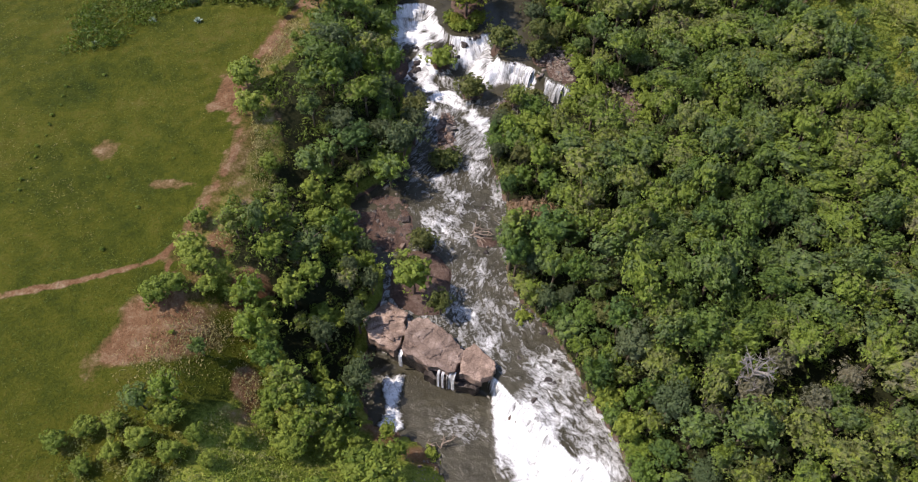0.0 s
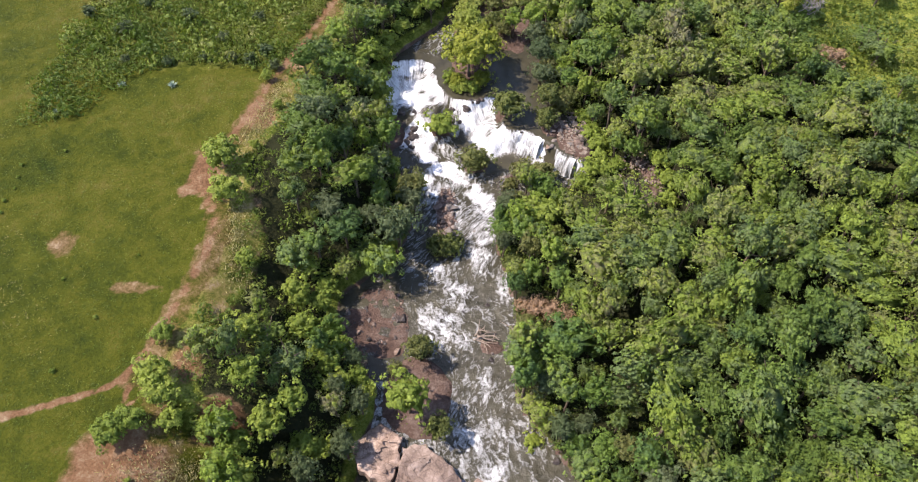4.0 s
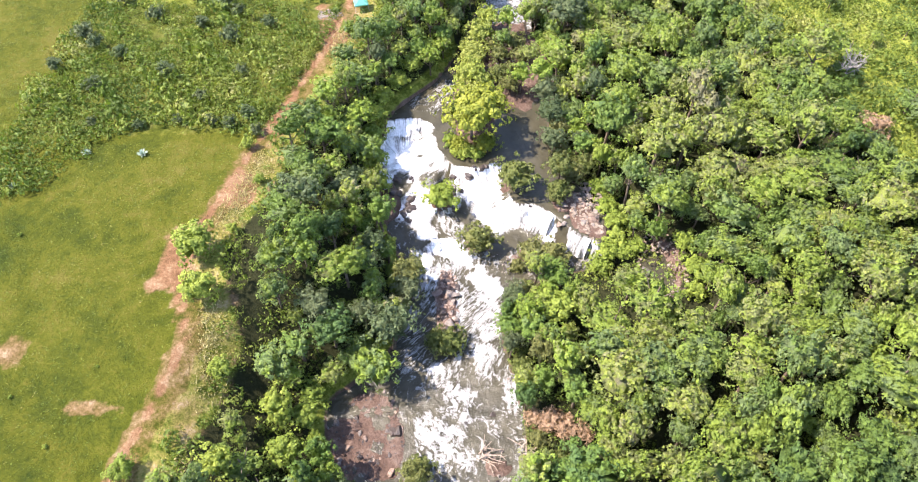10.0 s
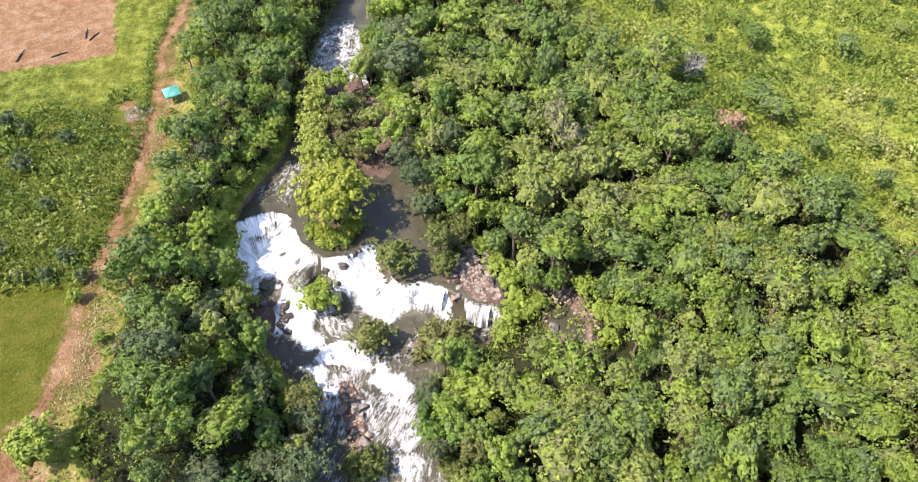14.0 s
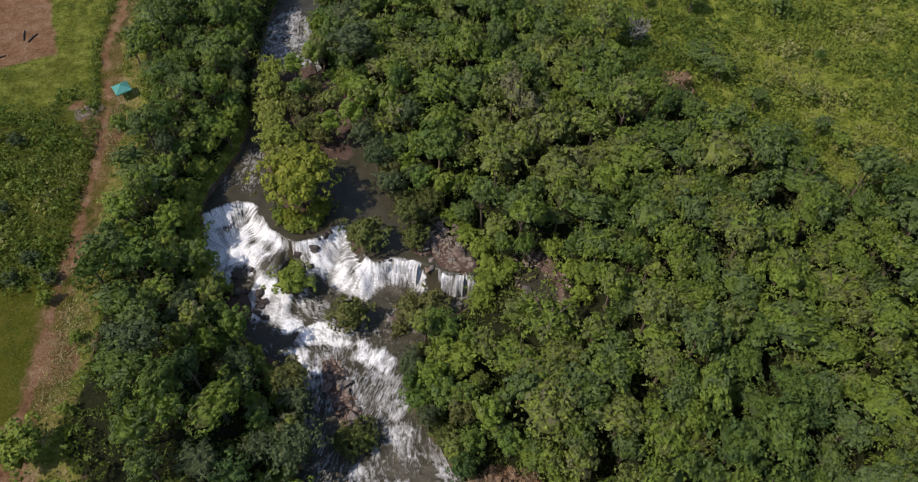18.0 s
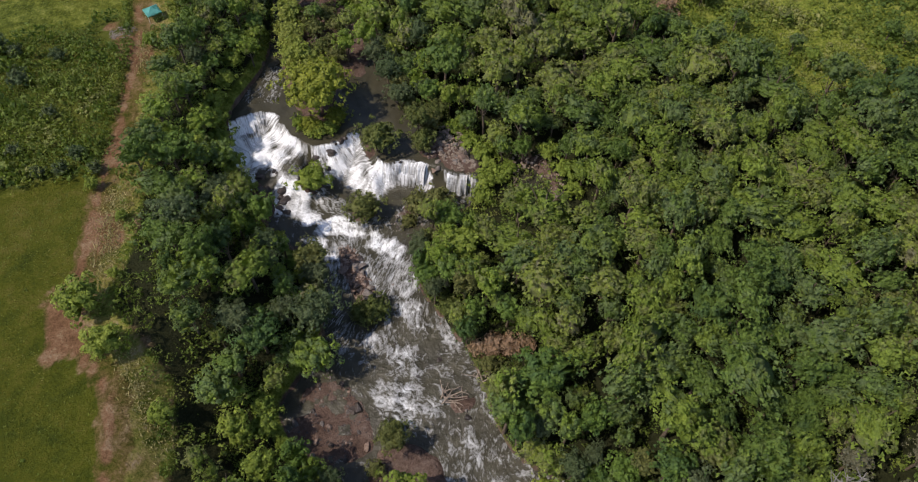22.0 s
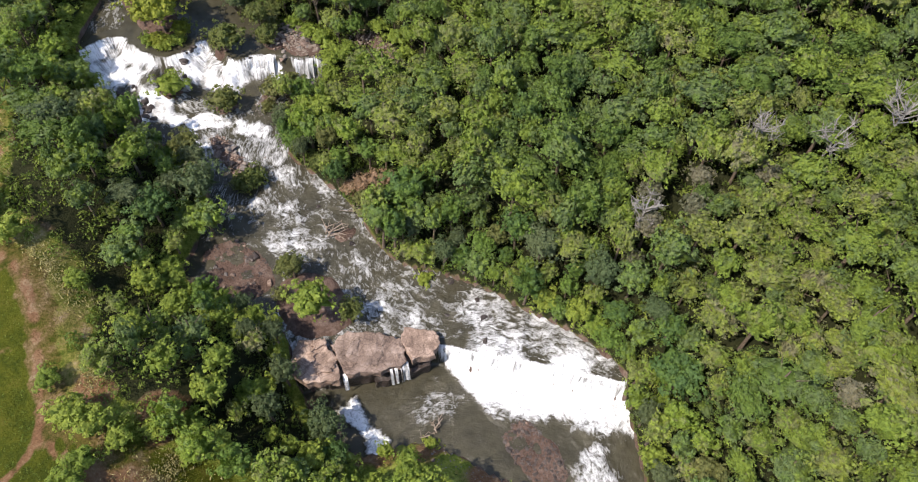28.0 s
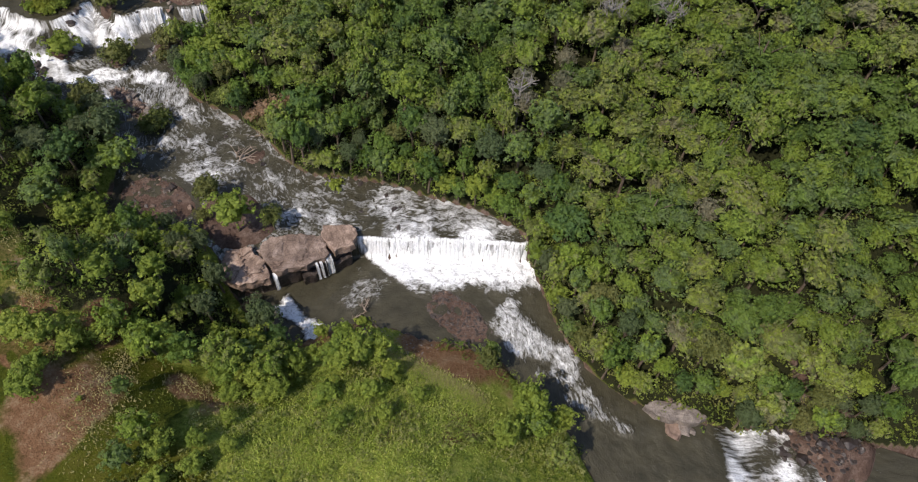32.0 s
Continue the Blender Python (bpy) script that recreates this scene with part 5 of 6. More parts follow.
tufts("dry_grass", (((-9.2, 35), (-5.6, 16), 1.5, 8000), ((-38, 56), (-32, 44), 1.8, 900), ((-52, 52), (-44, 62), 5.0, 1500), ((-43, 128), (-38, 148), 2.2, 2200), ((-40, 96), (-42, 112), 1.8, 1200), ((-28, 182), (-26, 196), 1.6, 700), ((-45, 60), (-37, 66), 2.0, 900), ((-45, 79), (-41, 86), 1.6, 700)), STRAW, "straw-coloured dry grass on the banks")
tufts("tall_grass", (((-34, 38), (-16, 22), 5.5, 15000), ((-24, 36), (-13, 24), 3.5, 7000), ((-40, 34), (-20, 14), 5.0, 7000), ((-10.5, 36), (-6.5, 15), 2.2, 12000), ((-20, 22), (-8, 12), 4.0, 6000)), LIME, "bright green tall grass on the bank above the pool")


# ---------------------------------------------------------------- rocks
def rock_mesh(name, seed, flat, mat, points=24, chip=0.05):
    """An angular boulder: the hull of a few points, with chipped edges."""
    r = np.random.default_rng(seed + 100)
    v = r.normal(0, 1, (points, 3))
    v /= np.linalg.norm(v, axis=1)[:, None]
    v *= r.uniform(0.78, 1.05, (points, 1)) * np.array([1.1, 0.9, flat * 1.15])
    bm = bmesh.new()
    for p in v:
        bm.verts.new(p)
    bmesh.ops.convex_hull(bm, input=bm.verts[:])
    bmesh.ops.delete(bm, geom=[x for x in bm.verts if not x.link_faces], context="VERTS")
    bmesh.ops.dissolve_limit(bm, angle_limit=0.3, verts=bm.verts[:], edges=bm.edges[:])
    if chip:
        bmesh.ops.bevel(bm, geom=bm.edges[:], offset=chip, segments=1, affect="EDGES")
    bmesh.ops.triangulate(bm, faces=bm.faces[:])
    me = bpy.data.meshes.new(name)
    bm.to_mesh(me)
    bm.free()
    me.materials.append(mat)
    return me


ROCKS = [rock_mesh("boulder", k, (0.5, 0.65, 0.4, 0.75)[k % 4], STONE_PINK if k < 3 else STONE_GREY) for k in range(6)]
ROCKS_WET = [rock_mesh("boulder", k + 11, (0.6, 0.5, 0.75)[k % 3], STONE_WET) for k in range(4)]


def boulders(cx, cy, rx, ry, count, small, large, wet, seed, label, group):
    r = np.random.default_rng(seed)
    for k in range(count):
        a, q = r.uniform(0, 6.28), math.sqrt(r.uniform(0, 1))
        x, y = cx + rx * q * math.cos(a), cy + ry * q * math.sin(a)
        s = small + (large - small) * r.uniform(0, 1) ** 2.2
        z = max(float(height(np.array([x]), np.array([y]))[0]), float(water_level(np.array([x]), np.array([y]))[0]) - 0.2)
        ob = new("boulder", (ROCKS_WET[k % 4] if r.uniform(0, 1) < wet else ROCKS[k % 6]))
        ob.matrix_basis = pose(x, y, z - 0.05 * s, r.uniform(-12, 12), r.uniform(-12, 12), r.uniform(0, 360)) @ Matrix.Diagonal((s * r.uniform(0.8, 1.3), s, s, 1))
        tagged(ob, label, "rock", group)


def stones(name, cx, cy, rx, ry, count, small, large, meshes, seed, label, category):
    """Cobbles too many to count, in one mesh."""
    r = np.random.default_rng(seed)
    vs, fs, total = [], [], 0
    for k in range(count):
        me = meshes[k % len(meshes)]
        v = np.array([x.co for x in me.vertices])
        f = np.array([p.vertices[:] for p in me.polygons])
        a, q = r.uniform(0, 6.28), math.sqrt(r.uniform(0, 1))
        x, y = cx + rx * q * math.cos(a), cy + ry * q * math.sin(a)
        s = small + (large - small) * r.uniform(0, 1) ** 2
        z = max(float(height(np.array([x]), np.array([y]))[0]), float(water_level(np.array([x]), np.array([y]))[0]) - 0.15)
        t = r.uniform(0, 6.28)
        v = np.stack([v[:, 0] * math.cos(t) - v[:, 1] * math.sin(t), v[:, 0] * math.sin(t) + v[:, 1] * math.cos(t), v[:, 2]], -1) * s + np.array([x, y, z])
        vs.append(v)
        fs.append(f + total)
        total += len(v)
    ob = build(name, np.vstack(vs), np.vstack(fs), meshes[0].materials[0])
    return tagged(ob, label, category, kind="stuff")


COBBLE = [rock_mesh("cobble", k + 31, 0.55, STONE_WET, 12, 0) for k in range(3)]
COBBLE_PALE = [rock_mesh("cobble", k + 41, 0.6, STONE_GREY, 12, 0) for k in range(3)]
stones("gravel_bar", 7, 32, 4.4, 8.5, 520, 0.12, 0.42, COBBLE, 51, "dark wet cobbles on the gravel bar below the waterfall", "cobbles")
stones("stone_heap", -30.5, 198.5, 3.2, 2.4, 160, 0.15, 0.45, COBBLE_PALE, 52, "pale stones heaped beside the dirt track", "stones")
stones("bank_stones", -3, 37, 6, 8, 300, 0.08, 0.28, COBBLE_PALE, 53, "small stones on the eroded earth bank", "stones")
COBBLE_RED = [rock_mesh("cobble", k + 61, 0.6, STONE_PINK, 12, 0) for k in range(3)]
stones("islet_stones", -2.3, 120, 2.4, 8, 260, 0.15, 0.55, COBBLE_RED, 55, "reddish broken stones piled between the rapids", "stones")
stones("pool_stones", 9, 128.6, 6, 2.2, 200, 0.12, 0.4, COBBLE_PALE, 56, "grey-brown stones below the upper waterfall", "stones")
stones("bed_stones", -15.5, 94, 6.5, 8.5, 200, 0.1, 0.35, COBBLE, 54, "small brown stones in the shallow river bed", "stones")

stones("shelf_stones", 26.6, 138, 3.8, 7.5, 280, 0.18, 0.6, [rock_mesh("cobble", k + 71, 0.6, STONE_PALE, 12, 0) for k in range(3)], 57, "pale brown stones on the shelf beside the thin fall", "stones")
stones("pool_rim_stones", 38.8, 124.5, 4.6, 8.5, 200, 0.2, 0.6, [rock_mesh("cobble", k + 81, 0.6, STONE_PALE, 12, 0) for k in range(3)], 58, "pale stones round the forest pool", "stones")
BED = "boulders lying in the river"
boulders(-15.5, 94, 6.5, 8.5, 38, 0.25, 1.0, 0.35, 1, "pinkish-brown flat boulder in the shallow river bed", BED)
boulders(-2.3, 120, 2.3, 8, 36, 0.35, 1.3, 0.4, 2, "reddish-brown boulder between the rapids", BED)
boulders(11.5, 180, 3, 6, 12, 0.3, 1.0, 0.0, 21, "pale brown stone on the bar above the pool", BED)
boulders(22, 136.5, 2.2, 3.5, 14, 0.3, 1.0, 0.1, 22, "pale brown stone between the two small falls", BED)
boulders(6, 150.6, 3, 0.8, 6, 0.4, 0.9, 1.0, 23, "black wet boulder on the brink of the waterfall", BED)
boulders(15, 140.6, 3.5, 1.0, 7, 0.35, 0.8, 0.8, 24, "dark wet boulder on the brink of the waterfall", BED)
boulders(12, 128, 5, 3, 18, 0.25, 0.9, 0.2, 3, "grey-brown stone heaped below the waterfall", BED)
boulders(-11.5, 147, 2.6, 8, 20, 0.5, 1.4, 1.0, 4, "black wet boulder beside the cascade", BED)
boulders(0.6, 148.6, 2.2, 2.2, 8, 0.9, 1.6, 1.0, 5, "black wet boulder splitting the waterfall", BED)
boulders(4, 89, 3.5, 4, 14, 0.3, 1.0, 0.3, 6, "grey boulder at the edge of the rapids", BED)
boulders(4, 104, 5, 12, 14, 0.3, 0.8, 0.7, 7, "dark boulder breaking the rapids", BED)
boulders(26, 138.5, 2.6, 5.5, 26, 0.3, 1.1, 0.1, 8, "pale brown stone beside the small waterfall", BED)
boulders(36.4, 121.5, 1.6, 3.5, 9, 0.8, 2.4, 0.0, 9, "pale pinkish boulder by the forest pool", BED)
boulders(40.6, 123.5, 2.0, 5, 14, 0.3, 1.1, 0.1, 29, "pale pinkish boulder by the forest pool", BED)
boulders(7.5, 32, 4, 8, 16, 0.3, 0.75, 0.8, 10, "dark wet cobble on the gravel bar", BED)
stones("cascade_rocks", 33, -32.5, 8, 8, 300, 0.25, 0.95, COBBLE, 59, "broken dark red rocks beside the last cascade", "rocks")
boulders(33, -32, 7, 7, 30, 0.5, 1.9, 0.85, 12, "dark reddish rock beside the last cascade", BED)
boulders(17.5, -11, 2.6, 4, 9, 0.9, 2.3, 0.0, 13, "pale grey-brown rock on the river bank", BED)
boulders(15, 60, 6, 8, 10, 0.35, 0.9, 1.0, 14, "black boulder breaking the rapids above the fall", BED)
boulders(19, 208, 7, 16, 10, 0.3, 0.9, 0.3, 15, "grey boulder in the upper rapids", BED)
boulders(-4, 44, 7, 4, 9, 0.2, 0.7, 0.3, 17, "reddish stone on the eroded bank", BED)


# ---------------------------------------------------------------- the rock ledge at the lower fall
def slab(parent, outline, top, thick, label, mat=None, seed=0, name="slab"):
    """A thick weathered stone slab on an outline."""
    bm = bmesh.new()
    ring = np.array([*outline, outline[0]], float)
    line = np.vstack([ring[i] + (ring[i + 1] - ring[i]) * t for i in range(len(outline)) for t in np.linspace(0, 1, 5, endpoint=False)])
    line = line + np.random.default_rng(seed).normal(0, 0.16, line.shape)
    low = [bm.verts.new((x, y, top - thick)) for x, y in line]
    face = bm.faces.new(low)
    if face.normal.z > 0:
        face.normal_flip()
    out = bmesh.ops.extrude_face_region(bm, geom=[face])
    cx, cy = line.mean(0)
    for g in out["geom"]:
        if isinstance(g, bmesh.types.BMVert):
            g.co.z = top
    bmesh.ops.recalc_face_normals(bm, faces=bm.faces)
    cap = [f for f in bm.faces if f.normal.z > 0.9]
    bmesh.ops.inset_region(bm, faces=cap, thickness=0.22, depth=0.08)
    bmesh.ops.triangulate(bm, faces=bm.faces)
    bmesh.ops.subdivide_edges(bm, edges=[e for e in bm.edges if e.calc_length() > 0.9], cuts=1, use_grid_fill=False)
    bmesh.ops.triangulate(bm, faces=bm.faces)
    bmesh.ops.subdivide_edges(bm, edges=[e for e in bm.edges if e.calc_length() > 0.9], cuts=1, use_grid_fill=False)
    bmesh.ops.triangulate(bm, faces=bm.faces)
    for v in bm.verts:
        p = v.co * 0.45 + Vector((seed * 5.0, 0, 0))
        lift = noise.noise(p) * 0.22 + noise.noise(v.co * 1.3) * 0.14
        v.co.z += lift
        v.co.x += noise.noise(v.co * 0.8 + Vector((9, 0, 0))) * 0.28
        v.co.y += noise.noise(v.co * 0.8 + Vector((0, 9, 0))) * 0.28
    return part(name, bm, mat or STONE_PINK, parent, label)


ledge = tagged(new("rock_ledge"), "broad pinkish-brown sandstone ledge beside the lower waterfall", "rock ledge")
slab(ledge, [(-19, 70), (-14, 73.5), (-10.5, 71), (-10.8, 66), (-12.5, 62.5), (-17.5, 65.5)], -15.2, 2.2, "broken pale slab with pools", seed=1)
slab(ledge, [(-10.2, 69), (-6.5, 69.5), (-2, 65.5), (0.5, 62), (-1.5, 57.6), (-6.5, 59.2), (-11.2, 62.6)], -14.9, 1.6, "wide weathered middle slab", seed=2)
slab(ledge, [(0.2, 62.5), (3, 63), (6, 59.5), (5.6, 57), (3, 55.6), (-0.5, 57.4)], -14.7, 1.9, "rounded end slab", seed=3)
# Wet stone, its dark colour also carrying the shade under the overhang.
slab(ledge, [(-16, 67), (-6, 64), (3.5, 60), (4.6, 57.6), (1.5, 57.3), (-6, 60.3), (-14, 64.2)], -16.3, 5.6, "undercut layer coloured dark for its shade", STONE_WET, seed=4)
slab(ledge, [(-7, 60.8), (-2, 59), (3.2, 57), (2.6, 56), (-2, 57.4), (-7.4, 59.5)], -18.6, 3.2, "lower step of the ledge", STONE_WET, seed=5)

plates = np.random.default_rng(19)
for k, (x, y, rx, ry) in enumerate(((-15.5, 69.5, 2.2, 1.6), (-13, 66, 1.8, 1.4), (-8, 66, 2.2, 1.7), (-5.5, 62, 2.0, 1.3), (-3, 64, 1.8, 1.3), (-1.6, 60.2, 1.6, 1.2), (2.4, 60.6, 1.9, 1.5), (4.4, 58.6, 1.2, 1.1), (-17, 67.8, 1.2, 1.2), (-9.5, 63.6, 1.3, 0.9), (-12, 70.5, 1.5, 1.0))):
    turn = np.sort(plates.uniform(0, 6.28, 7))
    slab(ledge, [(x + rx * math.cos(t) * plates.uniform(0.75, 1.15), y + ry * math.sin(t) * plates.uniform(0.75, 1.15)) for t in turn], -14.75 + plates.uniform(-0.12, 0.12) + 0.02 * k % 0.1, 0.7, "", seed=20 + k, name="plate")

bankrock = tagged(new("bank_rock"), "pale grey-brown outcrop at the foot of the wooded bank", "rock")
slab(bankrock, [(14.6, -6), (17, -6.5), (20.5, -13), (20.2, -15.6), (17.5, -14.2), (15, -9.5)], -19.6, 3.6, "smooth grey outcrop", STONE_GREY, seed=6, name="outcrop")


# ---------------------------------------------------------------- waterfall curtains
def curtain(name, crest, drop, throw, seed, label, thick=0.22, gaps=0.0, lip=None):
    """A falling sheet of white water, with ridges down its face."""
    r = np.random.default_rng(seed)
    line = course(crest, 40)
    length = np.concatenate([[0], np.cumsum(np.linalg.norm(np.diff(line, axis=0), axis=1))])
    n = int(length[-1] / 0.16)
    s = np.linspace(0, length[-1], n)
    p = np.stack([np.interp(s, length, line[:, 0]), np.interp(s, length, line[:, 1])], -1)
    way = np.gradient(p, axis=0)
    way /= np.linalg.norm(way, axis=1)[:, None]
    out = np.stack([way[:, 1], -way[:, 0]], -1)
    if (out.mean(0) * np.array([-0.7, -0.7])).sum() < 0:
        out = -out
    ridge = fractal(s * 1.0, np.full(n, seed * 3.1), 0.9, 4, seed) * 2.2 * thick * 2 + 0.35 * fractal(s, np.full(n, 5.0), 4.0, 2, seed)
    fall = np.linspace(0, 1, 15)
    top = water_level(p[:, 0] - out[:, 0] * 1.2, p[:, 1] - out[:, 1] * 1.2) - 0.05 if lip is None else np.full(n, lip)
    bite = drop * (1 + 0.12 * fractal(s, np.full(n, 2.0), 3.0, 3, seed + 4))
    X, Y, Z = [], [], []
    for f in fall:
        reach = -0.9 + 1.0 * min(f * 5, 1) + throw * f ** 0.6 + ridge * (0.3 + f) * (f > 0.06)
        X.append(p[:, 0] + out[:, 0] * reach)
        Y.append(p[:, 1] + out[:, 1] * reach)
        Z.append(top - bite * f ** 1.25)
    v = np.stack([np.array(X), np.array(Y), np.array(Z)], -1)
    ij = np.arange(v.shape[0] * n).reshape(v.shape[0], n)
    q = np.stack([ij[:-1, :-1], ij[1:, :-1], ij[1:, 1:], ij[:-1, 1:]], -1).reshape(-1, 4)
    if gaps:
        open_ = fractal(s, np.full(n, 8.0), 1.1, 3, seed + 9) < -0.5 + gaps
        q = q.reshape(14, n - 1, 4)[:, ~open_[:-1]].reshape(-1, 4)
    foam = np.tile(np.clip(0.86 + 0.7 * fractal(s, np.full(n, 1.0), 0.8, 3, seed + 2) - gaps * 0.3, 0.5, 1.3), v.shape[0])
    ob = build(name, v.reshape(-1, 3), q, WATER, True, {"foam": foam, "face": np.ones(v.shape[0] * n)})
    uv = ob.data.uv_layers.new(name="fall")
    flat = np.stack([np.repeat(fall * drop, n), np.tile(s, v.shape[0])], -1)
    uv.data.foreach_set("uv", flat[q.ravel()].astype(np.float32).ravel())
    uv = ob.data.uv_layers.new(name="flow")
    uv.data.foreach_set("uv", flat[q.ravel()].astype(np.float32).ravel())
    return tagged(ob, label, "waterfall")


curtain("waterfall", [(5.8, 57.4), (9, 53.4), (12.3, 49.4), (16, 45), (19.6, 40.6), (23, 36), (27, 31)], 4.9, 1.1, 1, "wide white lower waterfall pouring over a straight ledge", gaps=0.06)
curtain("waterfall", [(2.2, 150.6), (5, 150.8), (7, 151.4), (10, 151.4)], 3.2, 1.8, 3, "white waterfall between the islet and an olive bush", gaps=0.14)
curtain("waterfall", [(12.6, 140.6), (15.8, 139.2), (19.2, 136.2)], 4.6, 1.6, 4, "white waterfall pouring below the quiet pool", gaps=0.24)
curtain("waterfall", [(22.2, 133.2), (24.2, 132), (26.2, 130.6)], 4.4, 2.3, 5, "thin stranded waterfall over brown rock", gaps=0.3)
curtain("waterfall", [(-4.6, 58.6), (-2.8, 57.8), (-1.4, 57.2)], 5.0, 0.5, 6, "thin white trickle over the rock ledge", 0.12, 0.44, -15.6)
curtain("waterfall", [(-11.9, 62.6), (-11.2, 62.2)], 4.4, 0.4, 7, "single white trickle down the rock ledge", 0.1, 0.0, -15.9)


# ---------------------------------------------------------------- dead wood
def dead_tree(label, x, y, tall, wide, seed):
    r = np.random.default_rng(seed)
    ob = tagged(new("dead_tree"), label, "dead tree", "bare dead trees in the forest")
    stem = under(build("trunk", *tube([(0, 0, -0.5), (0.1, 0.1, tall * 0.5), (0.25, 0, tall)], [0.3, 0.22, 0.08], 7), DEADWOOD, True), ob)
    for k in range(12):
        t, z = k * 2.4 + r.uniform(0, 0.8), tall * r.uniform(0.45, 0.85)
        end = np.array([math.cos(t) * wide, math.sin(t) * wide, min(z + wide * r.uniform(0.6, 1.2), tall * 1.15)]) * np.array([1, 1, 1])
        mid = end * 0.55 + np.array([0, 0, z * 0.45])
        twigs = [tube([(0.1, 0.05, z), mid, end], [0.15, 0.11, 0.04], 5)]
        for j in range(11):
            a = mid + (end - mid) * r.uniform(0, 0.8)
            b = a + r.normal(0, wide * 0.28, 3) + np.array([0, 0, wide * 0.25])
            twigs.append(tube([a, a * 0.5 + b * 0.5 + r.normal(0, 0.08, 3), b], [0.08, 0.055, 0.025], 4))
        under(build("branch", *tubes(twigs), DEADWOOD, True), stem)
    ob.matrix_basis = pose(x, y, float(height(np.array([x]), np.array([y]))[0]))
    return ob


for x, y, tall, wide, seed in ((45.5, 48.5, 13.5, 2.6, 1), (72.5, 45.5, 13, 3.0, 2), (92, 30.5, 14.5, 4.2, 3), (81, 35.8, 12.5, 3.2, 4), (83, 164.5, 8.5, 2.4, 5)):
    dead_tree("pale grey leafless dead tree standing in the forest", x, y, tall, wide, seed)


def snag(x, y, z, reach, count, seed, label, turn=0.0):
    """Bleached branches washed up in a tangle."""
    r = np.random.default_rng(seed)
    ob = tagged(new("driftwood"), label, "driftwood", "driftwood caught at the rapids")
    for k in range(count):
        t = turn + r.normal(0, 0.8)
        root = r.normal(0, 0.5, 3) * np.array([1, 1, 0.3])
        end = root + np.array([math.cos(t) * reach, math.sin(t) * reach, r.uniform(0.2, 1.4)]) * r.uniform(0.5, 1.0)
        mid = (root + end) / 2 + r.normal(0, 0.5, 3)
        limbs = [tube([root, mid, end], [0.13, 0.1, 0.03], 6)]
        for j in range(3):
            b = mid + r.normal(0, reach * 0.22, 3)
            limbs.append(tube([mid, mid * 0.5 + b * 0.5 + r.normal(0, 0.1, 3), b], [0.06, 0.045, 0.015], 4))
        under(build("branch", *tubes(limbs), DRIFT, True), ob)
    ob.matrix_basis = pose(x, y, z)
    return ob


snag(3.2, 89.8, -15.2, 4.6, 10, 1, "tangled grey driftwood branches caught on river rocks", 0.0)
snag(10.8, 90.5, -14.6, 3.4, 8, 2, "brown driftwood branches below the eroded bank", 1.2)
snag(-4, 46, -20.4, 2.5, 6, 3, "brown driftwood on the bank of the pool", 0.4)
fallen = tagged(new("fallen_trunk"), "pale leaning bare trunk showing above the canopy", "dead tree")
under(build("trunk", *tube([(0, 0, -4.5), (1.6, 1.0, -1.0), (3.6, 2.4, 2.6)], [0.3, 0.25, 0.12], 8), DEADWOOD, True), fallen)
fallen.matrix_basis = pose(57, 82, -5.0)


for x, y, turn, size in ((-41.9, 235.2, 85, 4.2), (-40, 233, 50, 3.4), (-56.8, 230.5, 70, 4.6), (-48, 228, 15, 3.8)):
    log = tagged(new("log"), "charred dark log lying on the bare ploughed earth", "log", "logs on the ploughed earth")
    under(build("stem", *tube([(-size / 2, 0, 0.16), (0, 0.12, 0.2), (size / 2, -0.05, 0.15)], [0.24, 0.2, 0.12], 8), CHARRED, True), log)
    under(build("stub", *tube([(0.3, 0.05, 0.2), (0.7, 0.6, 0.5)], [0.09, 0.04], 6), CHARRED, True), log)
    log.matrix_basis = pose(x, y, float(height(np.array([x]), np.array([y]))[0]), 0, 0, turn)


# ---------------------------------------------------------------- agaves in the pasture
def agave(x, y, s, seed):
    r = np.random.default_rng(seed)
    ob = tagged(new("agave"), "pale blue-green agave rosette in the pasture", "agave", "agaves in the pasture")
    for k in range(26):
        t, up = k * 2.4, r.uniform(0.25, 1.25)
        way = np.array([math.cos(t) * math.cos(up), math.sin(t) * math.cos(up), math.sin(up)])
        side = np.array([-math.sin(t), math.cos(t), 0]) * 0.11
        n = np.cross(way, side) * 0.5
        pts = np.array([way * 0.05 - side, way * 0.05 + side, way * 0.75 - side * 1.2 + [0, 0, 0.05], way * 0.75 + side * 1.2 + [0, 0, 0.05], way * 0.75 + n, way * 1.45 - [0, 0, 0.08]])
        under(build("leaf", pts, np.array([[0, 4, 2], [0, 1, 4], [1, 3, 4], [2, 4, 5], [4, 3, 5]]), LEAF_AGAVE), ob)
    ob.matrix_basis = pose(x, y, float(height(np.array([x]), np.array([y]))[0])) @ Matrix.Scale(s * 0.8, 4)


for k, (x, y, s) in enumerate(((-74.6, 149.2, 1.15), (-63, 148.5, 1.25), (-86, 140, 1.0))):
    agave(x, y, s, k)


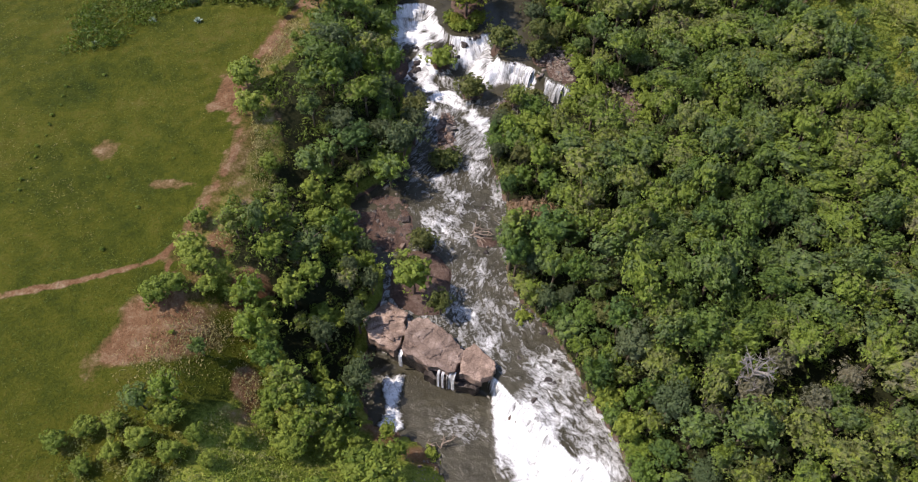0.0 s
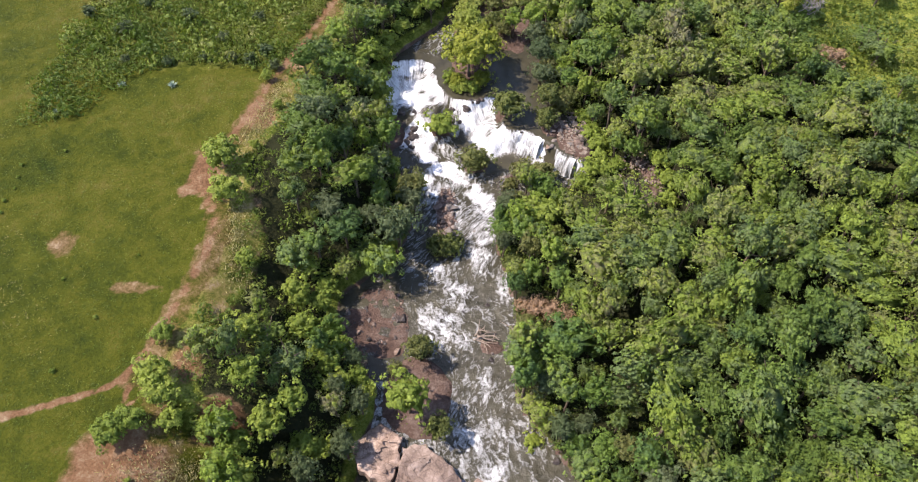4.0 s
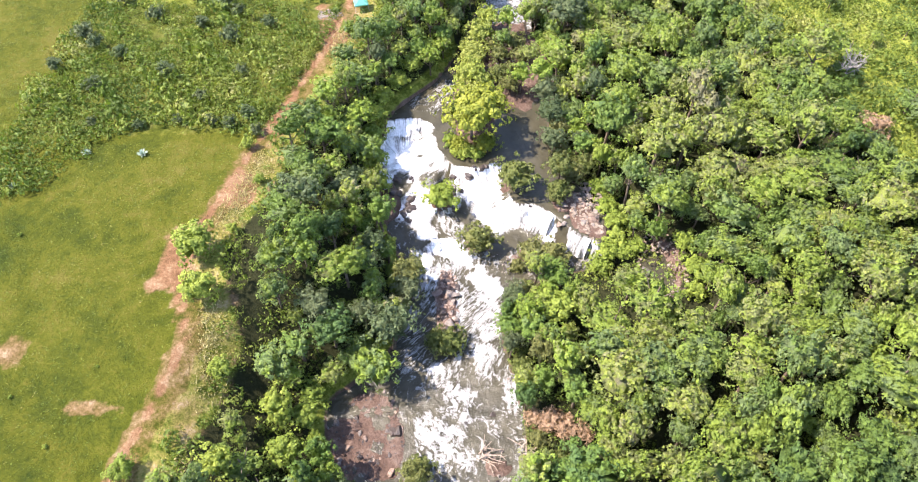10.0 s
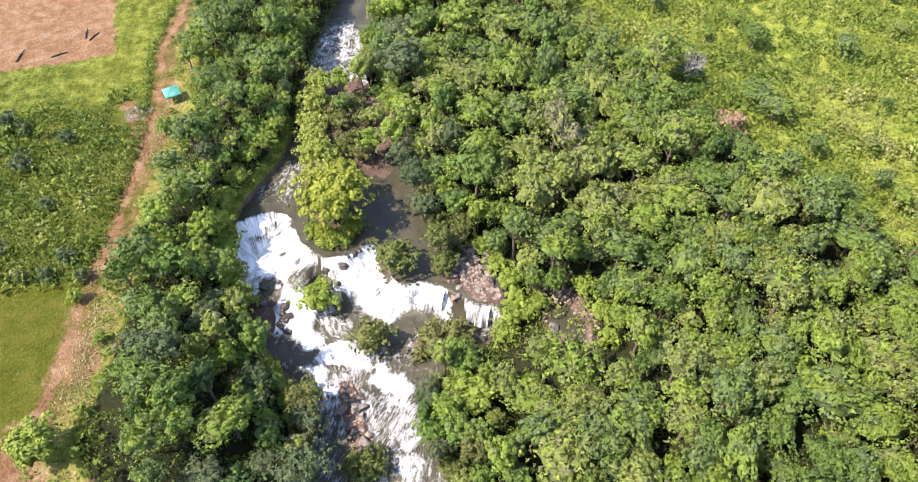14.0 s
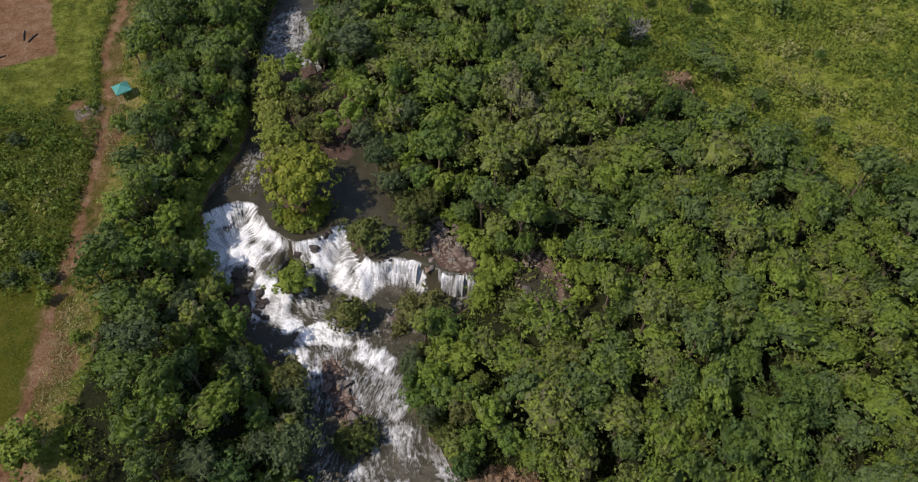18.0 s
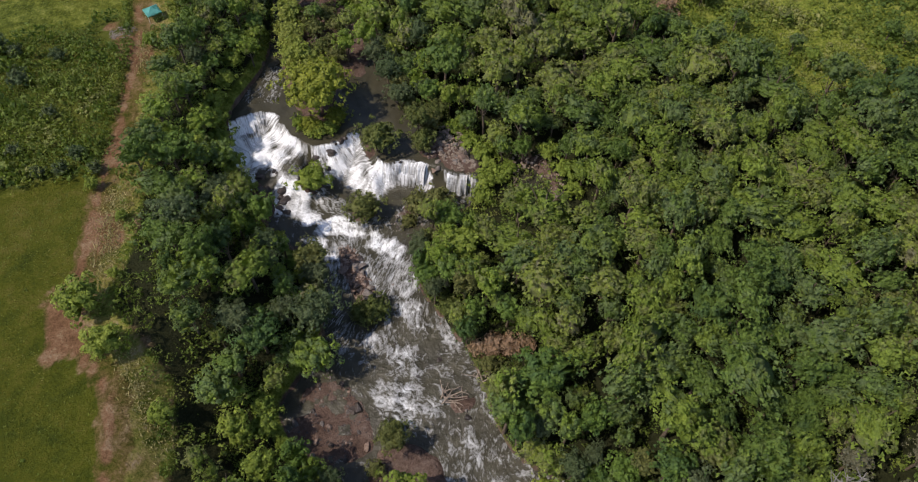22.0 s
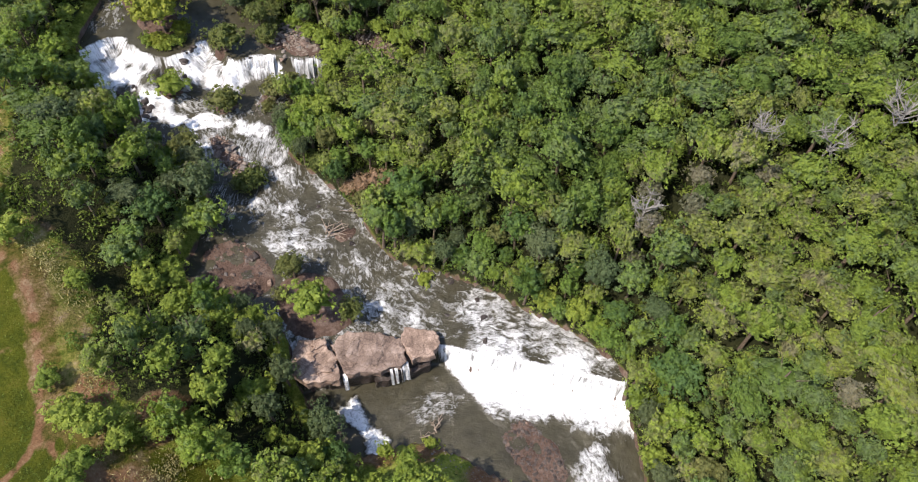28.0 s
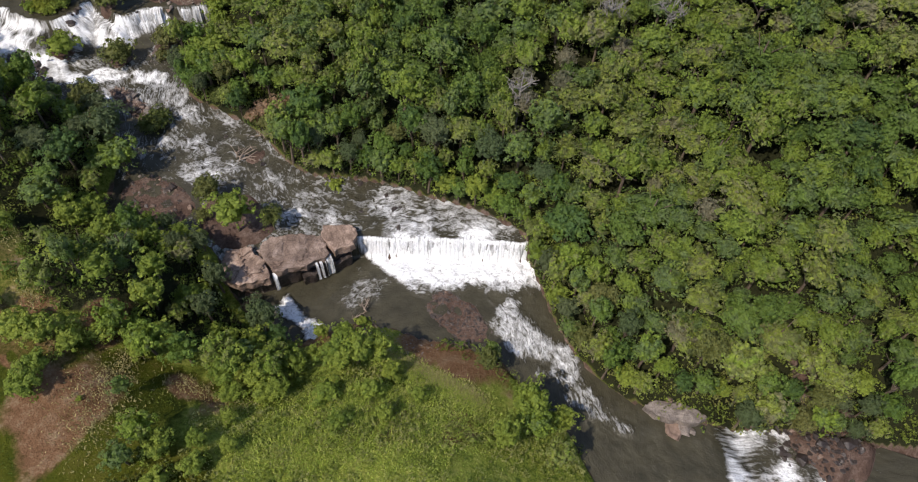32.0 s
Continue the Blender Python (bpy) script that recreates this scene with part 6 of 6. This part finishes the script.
# ---------------------------------------------------------------- the canopy tent by the track
def plain(name, colour, rough=0.6):
    m, nt, b = material(name, rough, 0.3)
    n = noise_at(nt, object_place(nt), 4.0, 5.0)
    nt.links.new(ramp(nt, n, [(0.3, tuple(c * 0.85 for c in colour)), (0.7, colour)]), b.inputs["Base Color"])
    return m


CANVAS = plain("turquoise_canvas", (0.16, 0.52, 0.47))
STEEL = plain("white_steel", (0.7, 0.7, 0.7), 0.4)


def tent(x, y, turn):
    ob = tagged(new("canopy_tent"), "turquoise pop-up canopy tent beside the dirt track", "tent")
    w, eave, peak = 1.7, 2.1, 3.1
    for k in range(4):
        c, n = math.cos(k * math.pi / 2), math.sin(k * math.pi / 2)
        spin = Matrix.Rotation(k * math.pi / 2, 4, "Z")
        bm = bmesh.new()
        pts = [Vector(p) for p in ((-w, -w, eave), (w, -w, eave), (w * 0.45, -w * 0.45, eave + 0.5), (0, 0, peak), (-w * 0.45, -w * 0.45, eave + 0.5))]
        bm.faces.new([bm.verts.new(spin @ p) for p in pts])
        bmesh.ops.solidify(bm, geom=bm.faces[:], thickness=0.02)
        part("roof_panel", bm, CANVAS, ob)
        bm = bmesh.new()
        pts = [Vector(p) for p in ((-w, -w - 0.015, eave - 0.25), (w, -w - 0.015, eave - 0.25), (w, -w - 0.015, eave - 0.005), (-w, -w - 0.015, eave - 0.005))]
        bm.faces.new([bm.verts.new(spin @ p) for p in pts])
        bmesh.ops.solidify(bm, geom=bm.faces[:], thickness=0.02)
        part("valance", bm, CANVAS, ob)
        bm = bmesh.new()
        bmesh.ops.create_cone(bm, cap_ends=True, segments=8, radius1=0.03, radius2=0.03, depth=eave + 0.2, matrix=Matrix.Translation(spin @ Vector((w * 0.96, w * 0.96, eave / 2 - 0.1))))
        part("pole", bm, STEEL, ob)
    ob.matrix_basis = pose(x, y, float(height(np.array([x]), np.array([y]))[0]) + 0.02, 0, 0, turn)


tent(-22.8, 201, 12)

# the first tree of each kind was a pattern for its copies
for ob in (*KINDS, ASH, YELLOW, BAMBOO, BUSH, BUSH_OLIVE, BUSH_TRACK, BUSH_WEED, BUSH_NW, BUSH_RED):
    for o in (*ob.children_recursive, ob):
        bpy.data.objects.remove(o)
